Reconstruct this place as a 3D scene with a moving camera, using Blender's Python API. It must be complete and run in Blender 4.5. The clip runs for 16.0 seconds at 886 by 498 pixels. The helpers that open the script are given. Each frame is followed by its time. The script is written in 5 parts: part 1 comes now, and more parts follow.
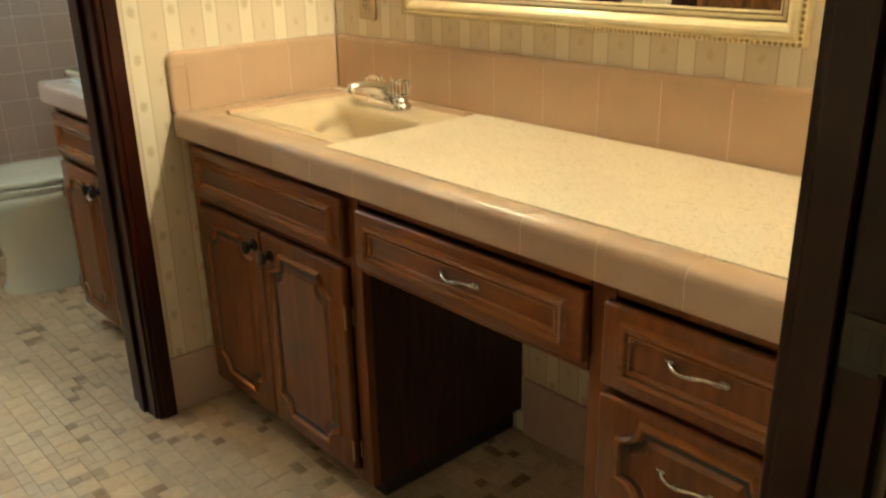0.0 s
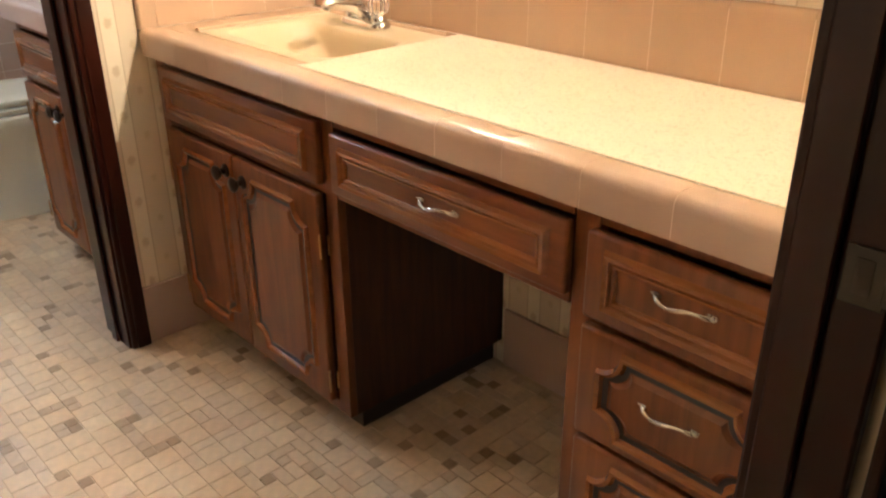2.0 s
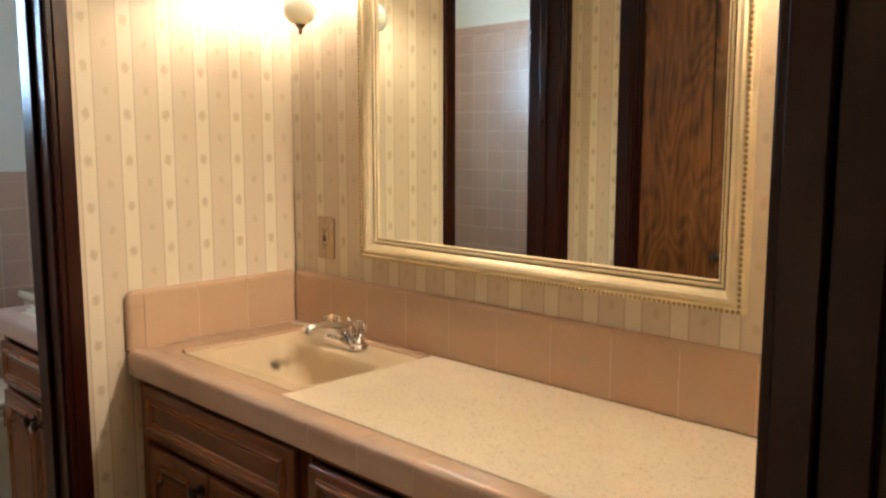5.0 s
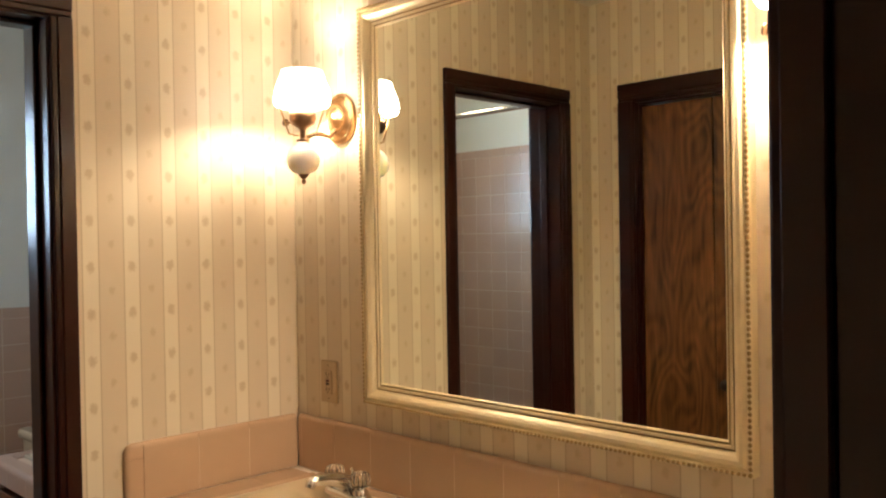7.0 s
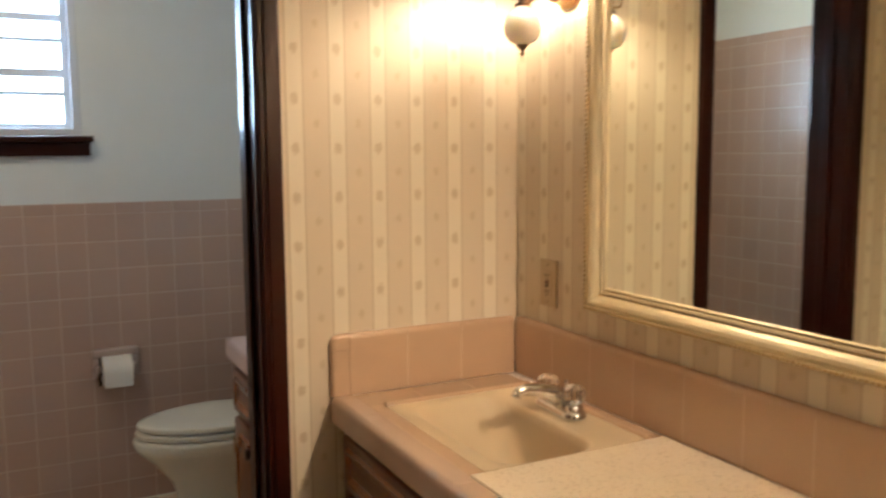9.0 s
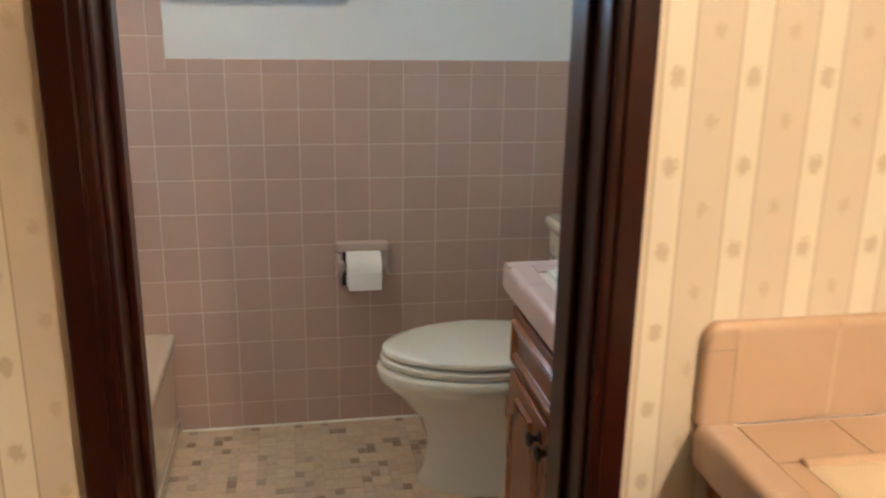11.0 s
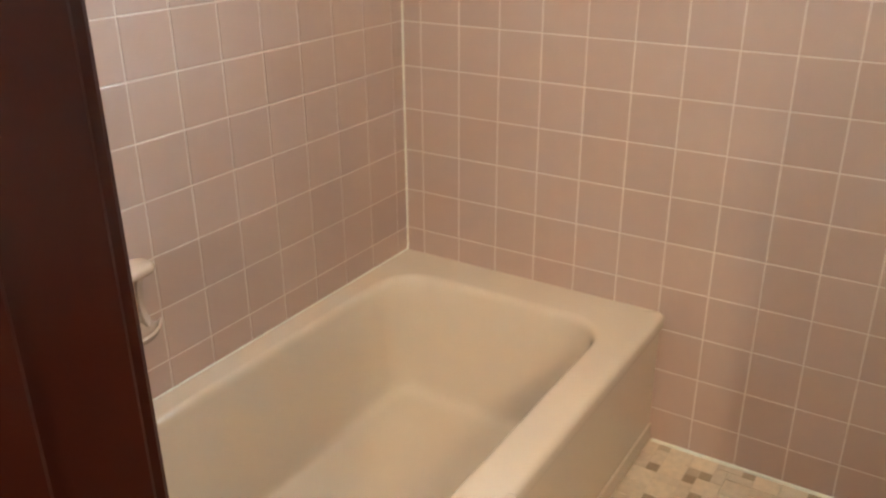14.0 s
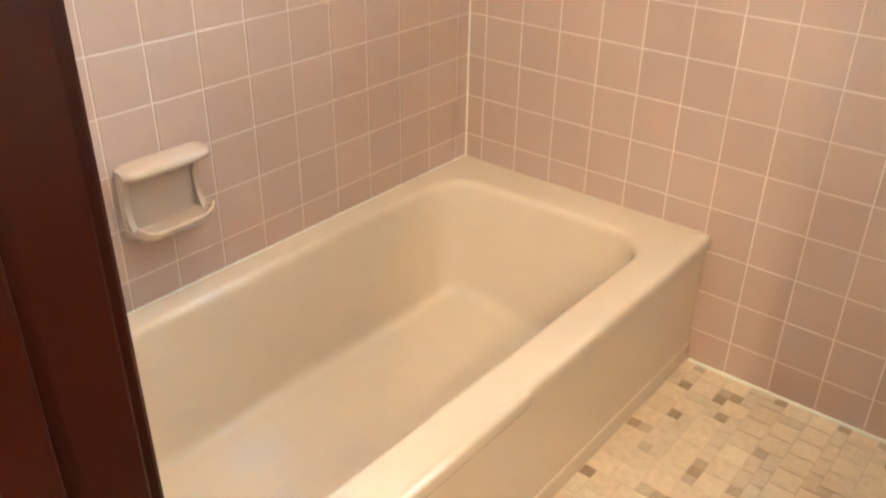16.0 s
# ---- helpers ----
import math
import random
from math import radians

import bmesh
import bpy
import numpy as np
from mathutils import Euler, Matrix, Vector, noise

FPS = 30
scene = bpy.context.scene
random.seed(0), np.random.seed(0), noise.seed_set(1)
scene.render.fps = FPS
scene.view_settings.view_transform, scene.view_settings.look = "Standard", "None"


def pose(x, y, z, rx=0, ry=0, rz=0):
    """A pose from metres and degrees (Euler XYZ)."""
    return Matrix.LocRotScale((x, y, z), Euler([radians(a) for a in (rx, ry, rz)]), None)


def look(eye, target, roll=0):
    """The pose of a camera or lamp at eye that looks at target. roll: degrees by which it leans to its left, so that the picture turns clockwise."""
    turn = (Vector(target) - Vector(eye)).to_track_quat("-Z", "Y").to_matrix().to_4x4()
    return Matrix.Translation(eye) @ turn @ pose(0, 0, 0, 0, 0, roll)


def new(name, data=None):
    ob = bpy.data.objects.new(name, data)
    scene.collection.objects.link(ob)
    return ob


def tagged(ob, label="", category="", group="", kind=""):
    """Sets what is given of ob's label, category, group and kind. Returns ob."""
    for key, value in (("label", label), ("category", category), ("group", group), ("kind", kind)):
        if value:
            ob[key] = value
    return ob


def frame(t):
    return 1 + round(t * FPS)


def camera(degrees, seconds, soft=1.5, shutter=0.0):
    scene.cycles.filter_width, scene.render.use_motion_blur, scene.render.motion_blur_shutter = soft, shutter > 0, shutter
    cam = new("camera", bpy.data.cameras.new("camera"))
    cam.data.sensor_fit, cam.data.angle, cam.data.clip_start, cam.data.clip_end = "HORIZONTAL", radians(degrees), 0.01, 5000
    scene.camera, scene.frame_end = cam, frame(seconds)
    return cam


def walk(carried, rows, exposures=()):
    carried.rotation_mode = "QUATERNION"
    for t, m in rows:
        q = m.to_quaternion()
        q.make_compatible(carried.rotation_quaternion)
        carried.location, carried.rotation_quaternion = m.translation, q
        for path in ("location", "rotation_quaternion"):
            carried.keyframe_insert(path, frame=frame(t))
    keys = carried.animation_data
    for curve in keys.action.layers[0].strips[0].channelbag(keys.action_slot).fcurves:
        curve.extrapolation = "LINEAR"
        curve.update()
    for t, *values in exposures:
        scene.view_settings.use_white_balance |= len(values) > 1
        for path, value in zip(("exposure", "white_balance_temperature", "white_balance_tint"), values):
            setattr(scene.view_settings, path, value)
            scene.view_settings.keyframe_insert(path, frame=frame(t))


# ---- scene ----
cam = camera(55.5, 16.0, soft=2.2, shutter=0.5)
PATH = [
    (0, (3.733, 0.758, 1.253), (2.335, 2.003, 0.549), -1.2),
    (0.5, (3.7, 0.785, 1.224), (2.369, 2.039, 0.414), -0.5),
    (1, (3.686, 0.799, 1.21), (2.381, 2.014, 0.304), -0.1),
    (1.5, (3.691, 0.802, 1.212), (2.379, 2.017, 0.316), -0.1),
    (2, (3.699, 0.803, 1.224), (2.373, 2.03, 0.368), -0.4),
    (2.5, (3.702, 0.793, 1.243), (2.361, 2.067, 0.482), -0.0),
    (3, (3.707, 0.787, 1.268), (2.354, 2.119, 0.638), 0.3),
    (3.5, (3.714, 0.786, 1.288), (2.344, 2.138, 0.746), -0.1),
    (4, (3.72, 0.781, 1.312), (2.333, 2.148, 0.857), -0.3),
    (4.5, (3.728, 0.777, 1.334), (2.333, 2.162, 0.969), -0.2),
    (5, (3.723, 0.753, 1.372), (2.327, 2.161, 1.11), 0.0),
    (5.2, (3.736, 0.765, 1.377), (2.324, 2.164, 1.149), -0.2),
    (7.3, (3.72, 0.771, 1.485), (2.299, 2.178, 1.477), -1.2),
    (7.5, (3.729, 0.784, 1.477), (2.298, 2.181, 1.467), -1.3),
    (8, (3.692, 0.83, 1.467), (2.204, 2.164, 1.381), -1.3),
    (8.5, (3.638, 0.924, 1.46), (2.005, 2.066, 1.298), -1.1),
    (9, (3.564, 1.023, 1.413), (1.79, 1.92, 1.19), -0.4),
    (9.5, (3.424, 1.09, 1.374), (1.588, 1.82, 1.065), 0.1),
    (9.7, (3.318, 1.097, 1.411), (1.476, 1.775, 1.032), 0.0),
    (11.8, (2.361, 1.19, 1.336), (0.44, 1.306, 0.791), 0.5),
    (12, (2.289, 1.242, 1.319), (0.365, 1.289, 0.777), 0.1),
    (12.5, (2.108, 1.267, 1.319), (0.196, 1.073, 0.766), 1.0),
    (13, (1.944, 1.309, 1.302), (0.161, 0.645, 0.685), 1.2),
    (13.5, (1.805, 1.239, 1.323), (0.142, 0.392, 0.603), -0.1),
    (14, (1.749, 1.228, 1.277), (0.2, 0.242, 0.484), -0.4),
    (14.5, (1.727, 1.251, 1.278), (0.269, 0.26, 0.333), 1.3),
    (15, (1.731, 1.313, 1.249), (0.354, 0.274, 0.236), 1.7),
    (15.5, (1.723, 1.308, 1.243), (0.378, 0.247, 0.212), 0.8),
    (16, (1.737, 1.334, 1.273), (0.381, 0.233, 0.3), 0.9),
]
walk(cam, [(t, look(eye, target, roll)) for t, eye, target, roll in PATH],
     exposures=[(0, 0.75, 5500, -12), (0.5, 0.9, 5600, -10), (1.0, 1.3, 5500, 4), (1.5, 1.35, 5500, 10), (2.0, 1.3, 5300, 8), (2.5, 1.1, 5250, 2), (3.5, 0.6, 5300, 6), (4.2, 0.5, 5350, 8), (5.0, 0.35, 5350, 8),
                (7.5, -0.1, 5900, 10), (8.5, 0.0, 5700, 10), (9.5, 0.1, 5600, 10), (12.0, 1.15, 5200, 10), (12.5, 1.25, 5100, 9), (13.0, 1.2, 5050, 8), (13.5, 1.15, 5300, 8), (14.0, 1.35, 5800, 8), (14.5, 1.6, 6000, 8), (16.0, 1.85, 6100, 9)])

# ---- world and light ----
world = bpy.data.worlds.new("world")
scene.world = world
world.use_nodes = True
_sky = world.node_tree.nodes.new("ShaderNodeTexSky")
_sky.sky_type, _sky.sun_disc = "NISHITA", False
_sky.sun_elevation, _sky.sun_rotation = radians(40), radians(200)
world.node_tree.links.new(_sky.outputs[0], world.node_tree.nodes["Background"].inputs[0])
world.node_tree.nodes["Background"].inputs[1].default_value = 0.12


def lamp(name, kind, m, energy, color, size=0.1, size_y=None):
    d = bpy.data.lights.new(name, kind)
    d.energy, d.color = energy, color
    if kind == "AREA":
        d.size = size
        if size_y:
            d.shape, d.size_y = "RECTANGLE", size_y
    elif kind == "POINT":
        d.shadow_soft_size = size
    ob = new(name, d)
    ob.matrix_world = m
    return ob


sun = lamp("sun", "SUN", look((-3, -2, 6), (0, 1, 0)), 1.0, (1, 0.95, 0.88))
sun.data.angle = radians(10)
WARM = (1.0, 0.74, 0.47)
# daylight that comes in through the bathroom window
lamp("window_daylight", "AREA", pose(-0.16, 1.03, 1.78, 0, -90, 0), 13, (0.66, 0.83, 1.0), 0.50, 0.40)

# ---- plan (metres): x=0 tiled west wall, y=0 tub wall ----
XP, XPB, YM, YS, XE, XE2, CEIL = 1.680, 1.535, 2.197, 0.70, 3.425, 3.524, 2.44
DY0, DY1, DH = 0.915, 1.506, 2.015     # bathroom doorway
EY0, EY1 = 0.79, 1.459                 # entrance doorway
PITCH, BASE = 0.1095, 0.095            # wall tiles


# ---- helpers ----
ORIGIN = {}


def mat(name, color, rough=0.5, metal=0.0, spread=0.0, scale=20.0, bump=0.0, bump_scale=None, coat=0.0, rand=0.0, stretch=(1, 1, 1)):
    m = bpy.data.materials.new(name)
    m.use_nodes = True
    nt = m.node_tree
    b = nt.nodes["Principled BSDF"]
    b.inputs["Base Color"].default_value = (*color, 1)
    b.inputs["Roughness"].default_value = rough
    b.inputs["Metallic"].default_value = metal
    b.inputs["Coat Weight"].default_value = coat
    b.inputs["Coat Roughness"].default_value = 0.08
    tc = nt.nodes.new("ShaderNodeTexCoord")
    mp = nt.nodes.new("ShaderNodeMapping")
    mp.inputs["Scale"].default_value = stretch
    nt.links.new(tc.outputs["Object"], mp.inputs[0])
    if spread or rand:
        n1 = nt.nodes.new("ShaderNodeTexNoise")
        n1.inputs["Scale"].default_value = scale
        n1.inputs["Detail"].default_value = 8
        nt.links.new(mp.outputs[0], n1.inputs["Vector"])
        n2 = nt.nodes.new("ShaderNodeTexNoise")
        n2.inputs["Scale"].default_value = scale * 0.13
        nt.links.new(mp.outputs[0], n2.inputs["Vector"])
        ad = nt.nodes.new("ShaderNodeMath")
        ad.operation = "ADD"
        nt.links.new(n1.outputs[0], ad.inputs[0])
        nt.links.new(n2.outputs[0], ad.inputs[1])
        oi = nt.nodes.new("ShaderNodeObjectInfo")
        mr = nt.nodes.new("ShaderNodeMath")
        mr.operation = "MULTIPLY_ADD"
        nt.links.new(oi.outputs["Random"], mr.inputs[0])
        mr.inputs[1].default_value = rand
        mr.inputs[2].default_value = 1 - rand / 2
        mm = nt.nodes.new("ShaderNodeMath")
        mm.operation = "MULTIPLY_ADD"
        nt.links.new(ad.outputs[0], mm.inputs[0])
        mm.inputs[1].default_value = spread
        mm.inputs[2].default_value = 1 - spread
        m3 = nt.nodes.new("ShaderNodeMath")
        m3.operation = "MULTIPLY"
        nt.links.new(mm.outputs[0], m3.inputs[0])
        nt.links.new(mr.outputs[0], m3.inputs[1])
        vm = nt.nodes.new("ShaderNodeVectorMath")
        vm.operation = "SCALE"
        vm.inputs[0].default_value = color
        nt.links.new(m3.outputs[0], vm.inputs["Scale"])
        nt.links.new(vm.outputs[0], b.inputs["Base Color"])
    if bump:
        n3 = nt.nodes.new("ShaderNodeTexNoise")
        n3.inputs["Scale"].default_value = bump_scale or scale * 2
        n3.inputs["Detail"].default_value = 4
        nt.links.new(mp.outputs[0], n3.inputs["Vector"])
        bp = nt.nodes.new("ShaderNodeBump")
        bp.inputs["Strength"].default_value = bump
        bp.inputs["Distance"].default_value = 0.002
        nt.links.new(n3.outputs[0], bp.inputs["Height"])
        nt.links.new(bp.outputs[0], b.inputs["Normal"])
    return m


def box(bm, x0, x1, y0, y1, z0, z1, bevel=0.0, seg=2):
    r = bmesh.ops.create_cube(bm, size=1)
    bmesh.ops.scale(bm, vec=(x1 - x0, y1 - y0, z1 - z0), verts=r["verts"])
    bmesh.ops.translate(bm, vec=((x0 + x1) / 2, (y0 + y1) / 2, (z0 + z1) / 2), verts=r["verts"])
    if bevel:
        es = {e for v in r["verts"] for e in v.link_edges}
        bmesh.ops.bevel(bm, geom=list(es), offset=bevel, segments=seg, affect="EDGES", profile=0.5)
    return bm


def rod(bm, p0, p1, r0, r1=None, seg=16):
    p0, p1 = Vector(p0), Vector(p1)
    d = p1 - p0
    m = Matrix.Translation((p0 + p1) / 2) @ d.to_track_quat("Z", "Y").to_matrix().to_4x4()
    bmesh.ops.create_cone(bm, cap_ends=True, segments=seg, radius1=r0, radius2=r0 if r1 is None else r1, depth=d.length, matrix=m)
    return bm


def lathe(bm, prof, m=None, seg=28):
    """Turns (radius, height) points round z, then puts them at m."""
    m = m or Matrix()
    rings = []
    for r, z in prof:
        if r < 1e-5:
            rings.append([bm.verts.new(m @ Vector((0, 0, z)))])
        else:
            rings.append([bm.verts.new(m @ Vector((r * math.cos(2 * math.pi * i / seg), r * math.sin(2 * math.pi * i / seg), z))) for i in range(seg)])
    for a, b in zip(rings, rings[1:]):
        for i in range(seg):
            j = (i + 1) % seg
            if len(a) == 1 and len(b) > 1:
                bm.faces.new((a[0], b[j], b[i]))
            elif len(b) == 1 and len(a) > 1:
                bm.faces.new((a[i], a[j], b[0]))
            elif len(a) > 1:
                bm.faces.new((a[i], a[j], b[j], b[i]))
    return bm


def loft(bm, rings, cap0=True, cap1=True):
    vs = [[bm.verts.new(p) for p in ring] for ring in rings]
    n = len(vs[0])
    for a, b in zip(vs, vs[1:]):
        for i in range(n):
            bm.faces.new((a[i], a[(i + 1) % n], b[(i + 1) % n], b[i]))
    if cap0:
        bm.faces.new(list(reversed(vs[0])))
    if cap1:
        bm.faces.new(vs[-1])
    return bm


def tube(bm, pts, r, seg=10):
    """A round bar along points."""
    pts = [Vector(p) for p in pts]
    rings = []
    for i, p in enumerate(pts):
        d = (pts[min(i + 1, len(pts) - 1)] - pts[max(i - 1, 0)]).normalized()
        u = d.cross(Vector((0.31, 0.17, 0.93))).normalized()
        v = d.cross(u)
        rr = r[i] if isinstance(r, (list, tuple)) else r
        rings.append([p + rr * (u * math.cos(2 * math.pi * k / seg) + v * math.sin(2 * math.pi * k / seg)) for k in range(seg)])
    return loft(bm, rings)


def rrect(cx, cy, hx, hy, r, z, n=6):
    """A rounded rectangle's points at height z."""
    out = []
    for k, (sx, sy) in enumerate(((1, 1), (-1, 1), (-1, -1), (1, -1))):
        for i in range(n + 1):
            a = math.pi / 2 * (k + i / n)
            out.append(Vector((cx + sx * (hx - r) + r * math.cos(a), cy + sy * (hy - r) + r * math.sin(a), z)))
    return out


def part(name, bm, material, parent=None, label="", smooth=None, kind=""):
    bmesh.ops.recalc_face_normals(bm, faces=bm.faces)
    me = bpy.data.meshes.new(name)
    o = ORIGIN.get(parent.name, Vector()) if parent else Vector()
    bmesh.ops.translate(bm, vec=-o, verts=bm.verts)
    if smooth:
        for f in bm.faces:
            f.smooth = True
        for e in bm.edges:
            if len(e.link_faces) == 2 and e.calc_face_angle(0) > radians(smooth):
                e.smooth = False
    bm.to_mesh(me)
    bm.free()
    me.materials.append(material)
    ob = new(name, me)
    if parent:
        ob.parent = parent
    ORIGIN[ob.name] = o
    return tagged(ob, label, "", "", kind)


def thing(name, at, label, category, group=""):
    ob = new(name)
    ob.location = at
    ORIGIN[ob.name] = Vector(at)
    return tagged(ob, label, category, group)


B = bmesh.new


def wood(name, dark, light, axis=2, rough=0.3, coat=0.4, grain=7.0, figure=0.0):
    """Stained wood with grain along one axis; figure adds arched growth rings."""
    m = bpy.data.materials.new(name)
    m.use_nodes = True
    nt = m.node_tree
    L = nt.links.new
    b = nt.nodes["Principled BSDF"]
    b.inputs["Coat Weight"].default_value = coat
    b.inputs["Coat Roughness"].default_value = 0.12
    b.inputs["Specular IOR Level"].default_value = 0.35
    tc = nt.nodes.new("ShaderNodeTexCoord")
    mp = nt.nodes.new("ShaderNodeMapping")
    sc = [grain, grain, grain]
    sc[axis] = grain * 0.09
    mp.inputs["Scale"].default_value = sc
    L(tc.outputs["Object"], mp.inputs[0])
    n = nt.nodes.new("ShaderNodeTexNoise")
    n.inputs["Scale"].default_value = 9
    n.inputs["Detail"].default_value = 9
    n.inputs["Distortion"].default_value = 0.25
    L(mp.outputs[0], n.inputs["Vector"])
    fine = nt.nodes.new("ShaderNodeTexNoise")
    fine.inputs["Scale"].default_value = 45
    fine.inputs["Detail"].default_value = 3
    L(mp.outputs[0], fine.inputs["Vector"])
    mix = nt.nodes.new("ShaderNodeMath")
    mix.operation = "MULTIPLY_ADD"
    mix.inputs[1].default_value = 0.16
    L(fine.outputs[0], mix.inputs[0])
    L(n.outputs[0], mix.inputs[2])
    src = mix.outputs[0]
    if figure:
        mp2 = nt.nodes.new("ShaderNodeMapping")
        sc2 = [3.0, 3.0, 3.0]
        sc2[axis] = 0.9
        mp2.inputs["Scale"].default_value = sc2
        L(tc.outputs["Object"], mp2.inputs[0])
        n4 = nt.nodes.new("ShaderNodeTexNoise")
        n4.inputs["Scale"].default_value = 1.6
        n4.inputs["Detail"].default_value = 2
        L(mp2.outputs[0], n4.inputs["Vector"])
        k = nt.nodes.new("ShaderNodeMath")
        k.operation = "MULTIPLY"
        k.inputs[1].default_value = 105
        L(n4.outputs[0], k.inputs[0])
        s = nt.nodes.new("ShaderNodeMath")
        s.operation = "SINE"
        L(k.outputs[0], s.inputs[0])
        a = nt.nodes.new("ShaderNodeMath")
        a.operation = "MULTIPLY_ADD"
        a.inputs[1].default_value = figure
        L(s.outputs[0], a.inputs[0])
        L(src, a.inputs[2])
        src = a.outputs[0]
    big = nt.nodes.new("ShaderNodeTexNoise")
    big.inputs["Scale"].default_value = 5
    L(tc.outputs["Object"], big.inputs["Vector"])
    ad = nt.nodes.new("ShaderNodeMath")
    ad.operation = "MULTIPLY_ADD"
    ad.inputs[1].default_value = 0.35
    L(big.outputs[0], ad.inputs[0])
    L(src, ad.inputs[2])
    cr = nt.nodes.new("ShaderNodeValToRGB")
    cr.color_ramp.elements[0].position, cr.color_ramp.elements[0].color = 0.34, (*dark, 1)
    cr.color_ramp.elements[1].position, cr.color_ramp.elements[1].color = 0.84, (*light, 1)
    dim = nt.nodes.new("ShaderNodeMath")
    dim.operation = "MULTIPLY"
    dim.inputs[1].default_value = 0.72
    L(ad.outputs[0], dim.inputs[0])
    L(dim.outputs[0], cr.inputs[0])
    L(cr.outputs[0], b.inputs["Base Color"])
    rr = nt.nodes.new("ShaderNodeMath")
    rr.operation = "MULTIPLY_ADD"
    rr.inputs[1].default_value = 0.18
    rr.inputs[2].default_value = rough - 0.08
    L(big.outputs[0], rr.inputs[0])
    L(rr.outputs[0], b.inputs["Roughness"])
    bp = nt.nodes.new("ShaderNodeBump")
    bp.inputs["Strength"].default_value = 0.10
    bp.inputs["Distance"].default_value = 0.001
    L(mix.outputs[0], bp.inputs["Height"])
    L(bp.outputs[0], b.inputs["Normal"])
    return m


def paper(name, axis, phase):
    """Striped cream wallpaper with sprigs; axis: the level direction of the wall."""
    m = bpy.data.materials.new(name)
    m.use_nodes = True
    nt = m.node_tree
    L = nt.links.new
    b = nt.nodes["Principled BSDF"]
    b.inputs["Roughness"].default_value = 0.42
    tc = nt.nodes.new("ShaderNodeTexCoord")
    sp = nt.nodes.new("ShaderNodeSeparateXYZ")
    L(tc.outputs["Object"], sp.inputs[0])

    def f(op, a, c=0.0, d=0.0):
        n = nt.nodes.new("ShaderNodeMath")
        n.operation = op
        for i, v in enumerate((a, c, d)):
            if isinstance(v, (int, float)):
                n.inputs[i].default_value = v
            else:
                L(v, n.inputs[i])
        return n.outputs[0]

    P, Q = 0.1025, 0.1138
    u = f("MULTIPLY_ADD", sp.outputs[axis], 1 / P, 100 - phase / P)
    v = f("MULTIPLY_ADD", sp.outputs[2], 1 / Q, 100 - 1.543 / Q)
    # distance from the pale stripe's middle, in metres
    du = f("MULTIPLY", f("ABSOLUTE", f("SUBTRACT", f("FRACT", f("ADD", u, 0.5)), 0.5)), P)
    band = f("LESS_THAN", du, 0.0200)
    line = f("LESS_THAN", f("ABSOLUTE", f("SUBTRACT", du, 0.0200)), 0.0015)
    nz = nt.nodes.new("ShaderNodeTexNoise")
    nz.inputs["Scale"].default_value = 140
    nz.inputs["Detail"].default_value = 3
    L(tc.outputs["Object"], nz.inputs["Vector"])
    wob = f("MULTIPLY", f("SUBTRACT", nz.outputs[0], 0.5), 0.016)

    def sprig(uu, vv, r):
        a = f("MULTIPLY", f("SUBTRACT", f("FRACT", f("ADD", uu, 0.5)), 0.5), P)
        c = f("MULTIPLY", f("SUBTRACT", f("FRACT", f("ADD", vv, 0.5)), 0.5), Q * 0.75)
        d = f("SQRT", f("ADD", f("MULTIPLY", a, a), f("MULTIPLY", c, c)))
        return f("MULTIPLY", f("SUBTRACT", r + 0.004, f("ADD", d, wob)), 1 / 0.006)

    def clamp(x, k):
        n = nt.nodes.new("ShaderNodeClamp")
        L(x, n.inputs[0])
        return f("MULTIPLY", n.outputs[0], k)

    d1 = clamp(sprig(u, v, 0.0085), 0.62)
    d2 = clamp(sprig(f("ADD", u, 0.5), f("ADD", v, 0.5), 0.006), 0.48)
    soft = nt.nodes.new("ShaderNodeTexNoise")
    soft.inputs["Scale"].default_value = 2.5
    soft.inputs["Detail"].default_value = 6
    L(tc.outputs["Object"], soft.inputs["Vector"])

    def mixc(fac, c0, c1):
        n = nt.nodes.new("ShaderNodeMix")
        n.data_type = "RGBA"
        L(fac, n.inputs["Factor"])
        for i, c in ((6, c0), (7, c1)):
            if isinstance(c, tuple):
                n.inputs[i].default_value = (*c, 1)
            else:
                L(c, n.inputs[i])
        return n.outputs[2]

    col = mixc(band, (0.695, 0.59, 0.445), (0.79, 0.71, 0.56))
    col = mixc(f("MULTIPLY", line, 0.66), col, (0.42, 0.32, 0.18))
    col = mixc(d1, col, (0.50, 0.38, 0.22))
    col = mixc(d2, col, (0.50, 0.39, 0.21))
    col = mixc(f("MULTIPLY", soft.outputs[0], 0.2), col, (0.60, 0.50, 0.36))
    L(col, b.inputs["Base Color"])
    bp = nt.nodes.new("ShaderNodeBump")
    bp.inputs["Strength"].default_value = 0.12
    bp.inputs["Distance"].default_value = 0.001
    L(nz.outputs[0], bp.inputs["Height"])
    L(bp.outputs[0], b.inputs["Normal"])
    return m


def glow(name, color, strength):
    m = bpy.data.materials.new(name)
    m.use_nodes = True
    b = m.node_tree.nodes["Principled BSDF"]
    b.inputs["Base Color"].default_value = (0.85, 0.82, 0.76, 1)
    b.inputs["Emission Color"].default_value = (*color, 1)
    b.inputs["Emission Strength"].default_value = strength
    b.inputs["Roughness"].default_value = 0.3
    return m


